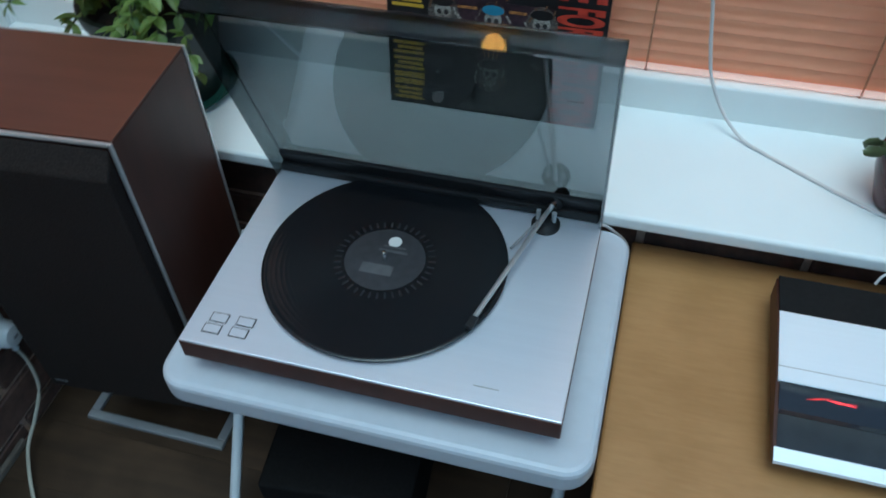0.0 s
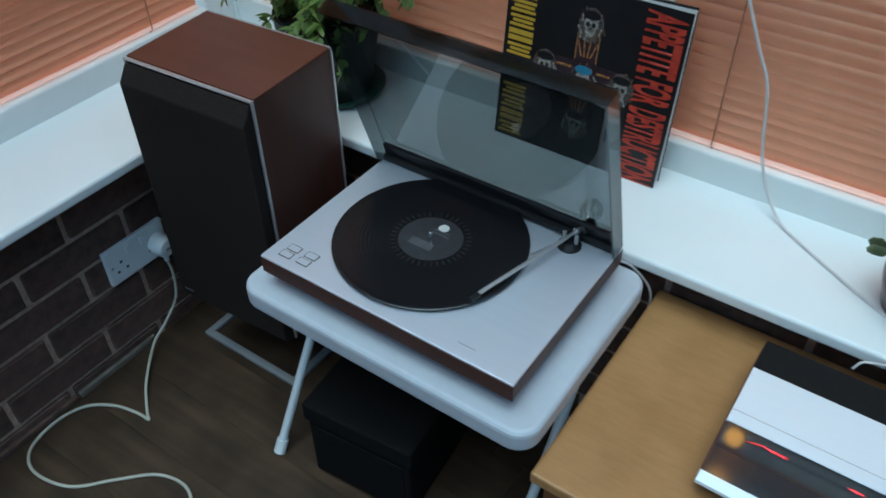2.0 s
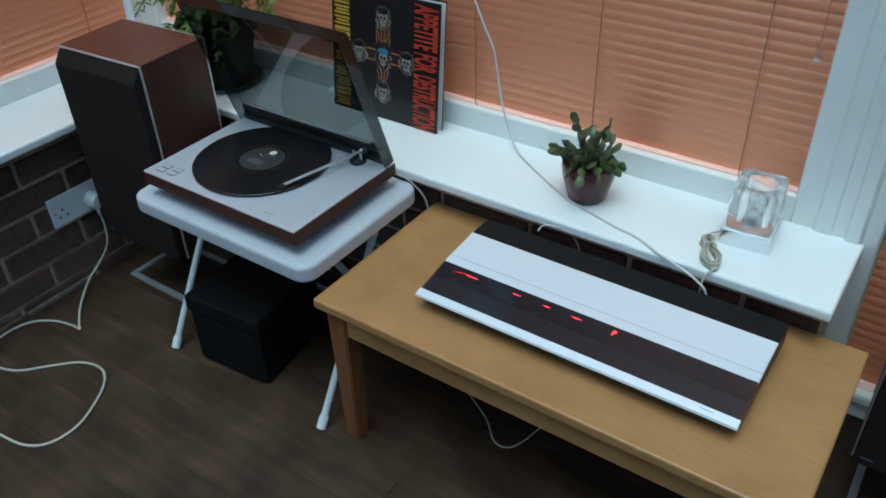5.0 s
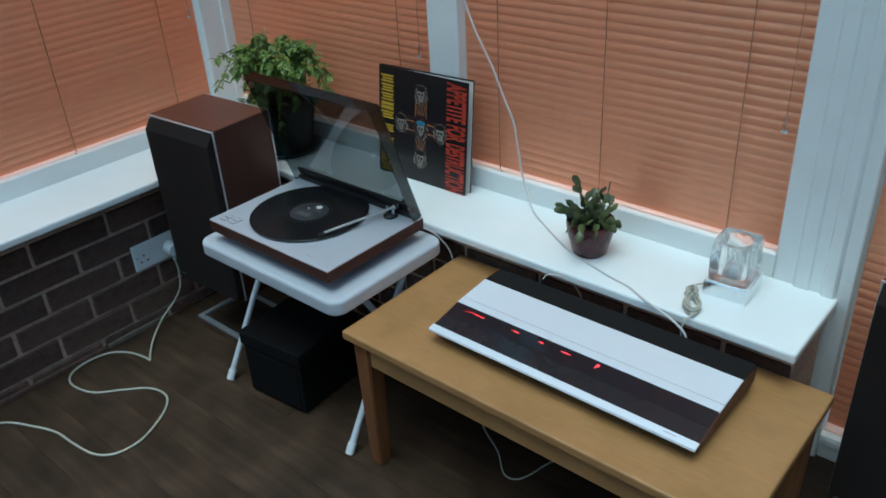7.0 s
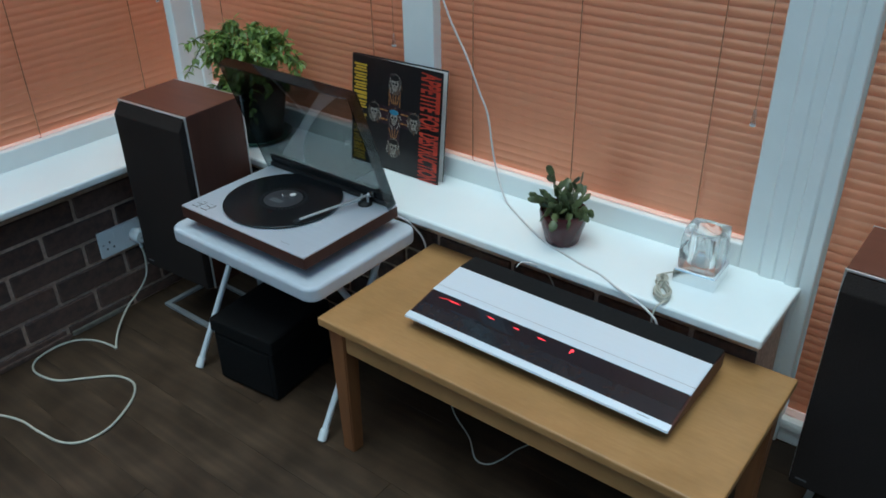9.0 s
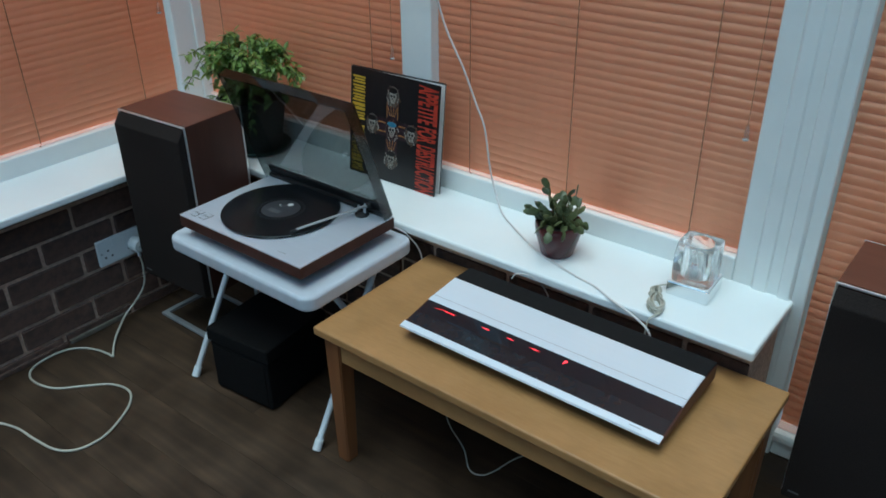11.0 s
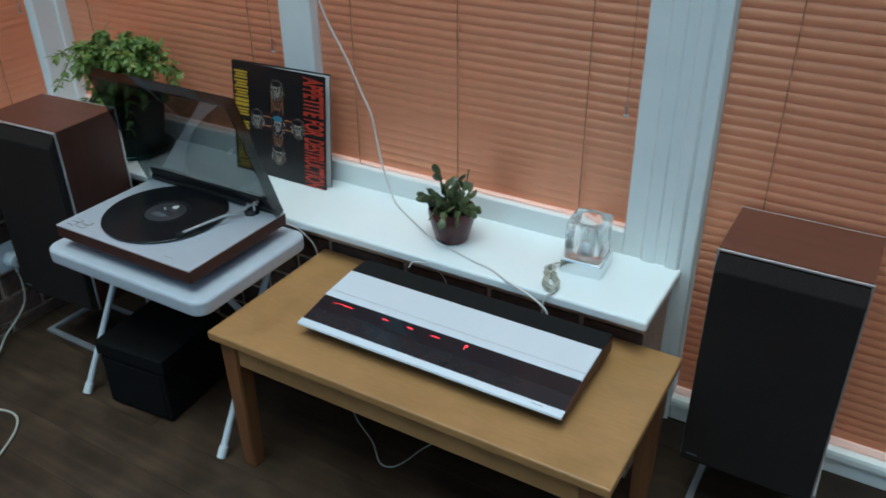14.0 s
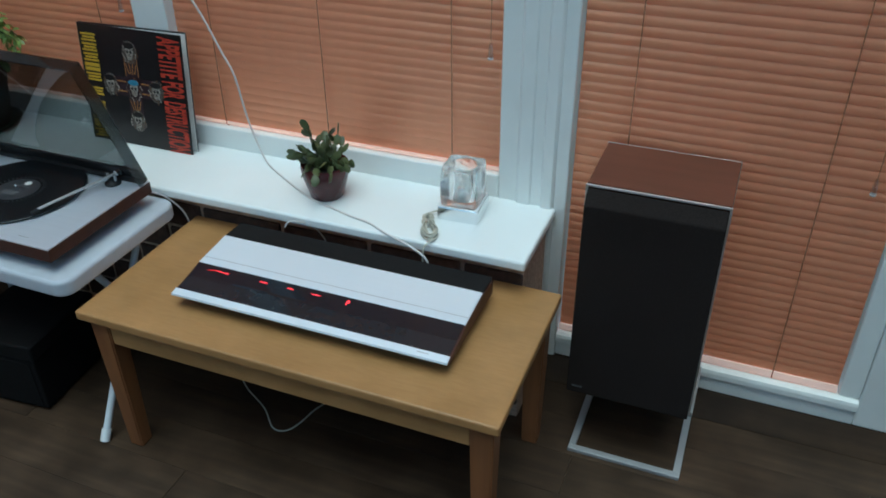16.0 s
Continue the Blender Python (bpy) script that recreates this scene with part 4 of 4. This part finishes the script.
# ---- glass table lamp with its cord ----
def glass_lamp():
    rnd = random.Random(3)
    l = thing("glass_lamp", (0.770, 0.002, SILL_Z), "clear glass block lamp on a chrome base", "lamp", "", 3)
    part("base", box(-0.047, 0.047, -0.047, 0.047, 0.0, 0.034, 0.0025), CHROME, l, "square chrome base")
    # thin white sheet added in place of the chrome's bright reflection
    part("chrome_glare", box(-0.0455, 0.0455, -0.0455, 0.0455, 0.0335, 0.0343), WHITE_PLASTIC, l, "white sheet added for the bright chrome under the glass")
    # thick glass block with a round well and uneven faces
    bm = bmesh.new()
    seg, rows = 40, 9
    outer, inner = [], []
    for j in range(rows):
        z = 0.0345 + 0.088 * j / (rows - 1)
        ro, ri = [], []
        for i in range(seg):
            a = 2 * math.pi * i / seg
            c, s = math.cos(a), math.sin(a)
            q = (abs(c) ** 7 + abs(s) ** 7) ** (-1 / 7)
            wob = 1 + 0.085 * noise.noise((c * 2.2, s * 2.2, z * 32)) + 0.03 * noise.noise((c * 5, s * 5, z * 60))
            e = 0.97 if j in (0, rows - 1) else 1.0
            ro.append(bm.verts.new((0.0435 * q * c * wob * e, 0.0435 * q * s * wob * e, z)))
            w2 = 1 + 0.04 * noise.noise((c * 2, s * 2, z * 40 + 9))
            ri.append(bm.verts.new((0.0305 * c * w2, 0.0305 * s * w2, max(z, 0.046))))
        outer.append(ro), inner.append(ri)
    for j in range(rows - 1):
        for i in range(seg):
            k = (i + 1) % seg
            bm.faces.new((outer[j][i], outer[j][k], outer[j + 1][k], outer[j + 1][i]))
            if j > 0:
                bm.faces.new((inner[j][k], inner[j][i], inner[j + 1][i], inner[j + 1][k]))
    for i in range(seg):
        k = (i + 1) % seg
        bm.faces.new((outer[-1][i], outer[-1][k], inner[-1][k], inner[-1][i]))
    bm.faces.new(inner[1][::-1])
    bm.faces.new(outer[0])
    for v in inner[0]:
        bm.verts.remove(v)
    part("glass_block", bm, GLASS, l, "thick clear moulded glass", True)
    part("lamp_holder", lathe([(0.0, 0.0465), (0.012, 0.0465), (0.012, 0.064), (0.009, 0.067), (0.0, 0.067)], 20), CHROME, l, "", True)
    part("bulb", lathe([(0.0, 0.0675), (0.006, 0.0675), (0.0085, 0.078), (0.0085, 0.090), (0.005, 0.097), (0.0, 0.098)], 20), ACRYLIC, l, "small clear bulb", True)
    return l


glass_lamp()


def spotlight(x):
    """A small lit spotlight on the window head."""
    l = thing("spotlight", (x, FRAME_Y - 0.0005, 2.105), "small white spotlight with a warm lit bulb", "spotlight", "spotlights on the window head")
    part("wall_plate", lathe([(0.0, 0.0), (0.028, 0.0), (0.028, 0.006), (0.024, 0.010), (0.0, 0.010)], 24), UPVC, l, "", True).matrix_basis = pose(0, 0, 0, 90)
    part("arm", tube(smooth_path([(0, -0.010, 0), (0, -0.030, -0.004), (0, -0.0375, -0.022)], 6), 0.005, 10), UPVC, l, "", True)
    part("shade", lathe([(0.012, 0.050), (0.024, 0.046), (0.032, 0.014), (0.030, 0.014), (0.022, 0.043), (0.0, 0.047), (0.0, 0.050)], 28, False), UPVC, l, "white spotlight shade", True).location = (0, -0.0375, -0.072)
    part("bulb", lathe([(0.0, -0.030), (0.014, -0.027), (0.024, -0.016), (0.0265, 0.0), (0.022, 0.016), (0.012, 0.030), (0.0, 0.034)], 24), WARM_BULB, l, "warm lit bulb", True).location = (0, -0.0375, -0.072)
    return l


spotlight(0.225)
spotlight(-0.295)


def cord_bundle():
    """A hank of cord: long loops tied near one end, lying on the sill with its tail over the edge."""
    c = thing("lamp_cord", (0.727, -0.097, SILL_Z), "bundled pale lamp cord lying on the sill", "cable", "", 27)
    rnd = random.Random(8)
    for i in range(9):
        half, wide = 0.050 + rnd.uniform(-0.006, 0.004), 0.0125 + rnd.uniform(-0.0035, 0.003)
        dx, dz = rnd.uniform(-0.003, 0.003), 0.0035 + 0.0017 * i
        pts = []
        for k in range(17):
            a = 2 * math.pi * k / 16
            y = half * math.cos(a)
            waist = 1.0 - 0.5 * math.exp(-((y - 0.012) / 0.014) ** 2)
            crumple = 0.0025 * math.sin(3 * a + i) * (1 if y > 0.015 else 0.3)
            pts.append((dx + wide * math.sin(a) * waist * (1 + 0.25 * (y < 0)) + crumple, y, max(0.0022, dz * (0.75 + 0.25 * waist) + 0.001 * math.sin(2 * a + i * 1.7))))
        part("cord_loop", tube(smooth_path(pts, 3), 0.0019, 7), CABLE, c, "", True)
    part("tie", tube([(0.012 * math.cos(t * 0.5236), 0.012, 0.0105 + 0.0105 * math.sin(t * 0.5236)) for t in range(13)], 0.0016, 6), CABLE, c, "", True)
    part("cord_tail", tube(smooth_path([(0.004, -0.040, 0.012), (0.002, -0.052, 0.008), (-0.016, -0.064, 0.000), (-0.021, -0.069, -0.022), (-0.020, -0.064, -0.060)], 6), 0.0019, 7), CABLE, c, "", True)
    part("cord_feed", tube(smooth_path([(0.002, 0.046, 0.012), (0.008, 0.058, 0.011), (0.022, 0.066, 0.010), (0.036, 0.070, 0.012)], 6), 0.0019, 7), CABLE, c, "", True)
    return c


cord_bundle()


def cable(name, pts, r, mat, label, per=10):
    o = part(name, tube(smooth_path(pts, per), r, 8), mat, None, "", True)
    return tagged(o, label, "cable")


cable("hanging_cable", [(-0.16, 0.086, 2.04), (-0.13, 0.084, 1.6), (-0.075, 0.082, 1.22), (-0.017, 0.081, 1.025), (0.015, 0.081, 0.943), (0.069, 0.081, 0.852), (0.108, 0.081, 0.770), (0.136, 0.081, 0.712),
                        (0.152, 0.081, 0.624), (0.164, 0.080, 0.575), (0.190, 0.068, 0.528), (0.222, 0.048, 0.502), (0.256, 0.026, 0.4975), (0.326, -0.019, 0.4975), (0.388, -0.056, 0.4975), (0.432, -0.076, 0.4975), (0.484, -0.092, 0.4975),
                        (0.540, -0.109, 0.4975), (0.588, -0.120, 0.4975), (0.641, -0.147, 0.4985), (0.667, -0.156, 0.497), (0.714, -0.166, 0.488), (0.748, -0.170, 0.468), (0.752, -0.163, 0.430), (0.74, -0.145, 0.4085)], 0.0025, CABLE_W, "pale cable hanging down the blind and along the sill")
cable("aerial_lead", [(0.400, -0.172, 0.4735), (0.408, -0.166, 0.486), (0.427, -0.160, 0.489), (0.446, -0.145, 0.478), (0.462, -0.120, 0.440), (0.465, -0.103, 0.38), (0.46, -0.102, 0.2), (0.46, -0.105, 0.004)], 0.0018, CABLE_W, "thin white lead behind the receiver")
cable("under_table_cable", [(0.20, -0.13, 0.0021), (0.225, -0.20, 0.0021), (0.269, -0.243, 0.0021), (0.350, -0.290, 0.0021), (0.405, -0.340, 0.0021), (0.440, -0.338, 0.0021), (0.459, -0.304, 0.0021), (0.475, -0.241, 0.0021), (0.52, -0.15, 0.0021)], 0.0019, CABLE, "white cable lying on the floor")
cable("turntable_lead", [(0.035, -0.180, 0.500), (0.060, -0.150, 0.470), (0.092, -0.132, 0.405), (0.070, -0.115, 0.25), (0.05, -0.115, 0.004)], 0.0022, CABLE_W, "pale lead behind the turntable")


# ---- wall socket with plug and its cable on the floor ----
def socket():
    s = thing("wall_socket", (WALL_X + 0.0005, -0.4385, 0.247), "white double wall socket on the brick wall", "socket")
    part("plate", box(0.0, 0.011, -0.073, 0.073, -0.043, 0.043, 0.003), WHITE_PLASTIC, s)
    for y in (-0.040, 0.040):
        part("rocker_switch", box(0.0112, 0.0145, y - 0.006 + (0.022 if y < 0 else -0.022), y + 0.006 + (0.022 if y < 0 else -0.022), 0.014, 0.034, 0.001), WHITE_PLASTIC, s)
        for a, b in ((0.0, 0.004), (-0.011, -0.016), (0.011, -0.016)):
            part("pin_hole", box(0.0105, 0.0113, y + a - 0.003, y + a + 0.003, b - 0.003, b + 0.003), BLACK, s)
    for y in (-0.062, 0.062):
        part("screw", lathe([(0.0, 0.0), (0.0035, 0.0), (0.003, 0.001), (0.0, 0.001)], 12), STEEL, s).matrix_basis = pose(0.0111, y, 0.0, 0, 90, 0)
    return s


socket()


def plug():
    p = thing("mains_plug", (WALL_X + 0.0125, -0.3905, 0.240), "white mains plug in the wall socket", "plug")
    b = lathe([(0.0, 0.0), (0.0245, 0.0), (0.0250, 0.004), (0.0235, 0.026), (0.019, 0.034), (0.0, 0.036)], 26)
    part("plug_body", b, WHITE_PLASTIC, p, "", True).matrix_basis = pose(0.0, 0, 0, 0, 90, 0) @ Matrix.Diagonal((1.0, 0.92, 1, 1))
    part("fuse_mark", box(0.0355, 0.0367, -0.005, 0.005, -0.003, 0.003, 0.0003), STEEL, p)
    part("cord_grip", tube([(0.016, 0, -0.020), (0.018, 0, -0.040)], 0.0055, 10), WHITE_PLASTIC, p, "", True)
    return p


plug()
cable("mains_cable", [(WALL_X + 0.031, -0.3905, 0.199), (WALL_X + 0.034, -0.389, 0.160), (-0.850, -0.400, 0.10), (-0.852, -0.440, 0.055), (-0.845, -0.487, 0.030), (-0.790, -0.560, 0.012), (-0.735, -0.606, 0.0045), (-0.716, -0.618, 0.0042),
                      (-0.745, -0.620, 0.0042), (-0.800, -0.634, 0.0042), (-0.850, -0.670, 0.0042), (-0.868, -0.730, 0.0042), (-0.852, -0.798, 0.0042), (-0.800, -0.825, 0.0042),
                      (-0.717, -0.806, 0.0042), (-0.655, -0.745, 0.0042), (-0.599, -0.694, 0.0042), (-0.535, -0.682, 0.0042), (-0.484, -0.715, 0.0042), (-0.443, -0.780, 0.0042), (-0.423, -0.840, 0.0042),
                      (-0.434, -0.900, 0.0042), (-0.479, -0.935, 0.0042), (-0.560, -0.948, 0.0042), (-0.640, -0.955, 0.0042), (-0.720, -0.985, 0.0042), (-0.800, -1.03, 0.0042), (-0.84, -1.12, 0.0042), (-0.80, -1.25, 0.0042)], 0.0032, CABLE, "cream mains cable in loops on the floor", 6)

structure(part("baseboard", box(WALL_X, WALL_X + 0.010, -3.2, -0.665, 0.0, 0.016, 0.003), BRICK), "thin dark floor edging")
structure(part("trim", box(WALL_X, WALL_X + 0.010, -0.66, -0.46, 0.0, 0.016, 0.003), EDGING), "pale floor edging strip")


# ---- floorboards and bricks ----
def piece_mesh(name, lx, ly, lz, bevel, mat):
    bm = box(-lx / 2, lx / 2, -ly / 2, ly / 2, -lz / 2, lz / 2)
    if bevel:
        bmesh.ops.bevel(bm, geom=bm.edges[:], offset=bevel, segments=1, affect="EDGES")
    me = bpy.data.meshes.new(name)
    bm.to_mesh(me)
    bm.free()
    me.materials.append(mat)
    return me


COURSE, LONG, JOINT = 0.0785, 0.2325, 0.0120


def brick_wall(wall, s0, s1, joints, turn, face):
    """Half-bond courses between s0 and s1; joints: where an upright joint falls in even and odd courses."""
    rnd = random.Random(int(s1 * 100))
    made = {}
    for row in range(-1, 6):
        z0 = max(0.001, 0.037 + row * COURSE + JOINT / 2)
        z1 = min(0.469, 0.037 + (row + 1) * COURSE - JOINT / 2)
        a = joints[row % 2] - LONG * math.ceil((joints[row % 2] - s0) / LONG)
        while a < s1:
            b0, b1 = max(a + JOINT / 2, s0), min(a + LONG - JOINT / 2, s1)
            a += LONG
            if b1 - b0 < 0.02:
                continue
            size = (round(b1 - b0, 3), round(z1 - z0, 3), rnd.randrange(2))
            if size not in made:
                made[size] = piece_mesh("brick", size[0] - 0.001 * size[2], 0.012, size[1] - 0.001 * size[2], 0.0022, BRICK)
            b = new("brick", made[size])
            b.parent = wall
            b.matrix_basis = face((b0 + b1) / 2, (z0 + z1) / 2, rnd.uniform(-0.001, 0.001)) @ pose(0, 0, 0, 0, rnd.uniform(-0.25, 0.25), turn)


brick_wall(wall_back, 0.0, 1.828, (0.06, 0.176), 0, lambda s, z, o: Matrix.Translation((WALL_X + s, WALL_Y + 0.0045 + o, z)))
brick_wall(wall_left, 0.100, 2.9, (0.556, 0.436), 90, lambda s, z, o: Matrix.Translation((WALL_X - 0.0045 + o, -s, z)))

rnd = random.Random(2)
boards = {}
yb = -3.14
while yb < 0.09:
    xb = -0.88 - rnd.uniform(0.0, 1.1)
    while xb < 2.54:
        x0, x1 = max(xb, -0.884), min(xb + 1.2, 2.548)
        xb += 1.2012
        if x1 - x0 < 0.03:
            continue
        size = round(x1 - x0, 3)
        if size not in boards:
            boards[size] = piece_mesh("floorboard", size, 0.1212, 0.008, 0.0003, PLANK)
        b = new("floorboard", boards[size])
        b.parent = floor
        b.matrix_basis = pose((x0 + x1) / 2, yb, -0.004)
    yb += 0.1215
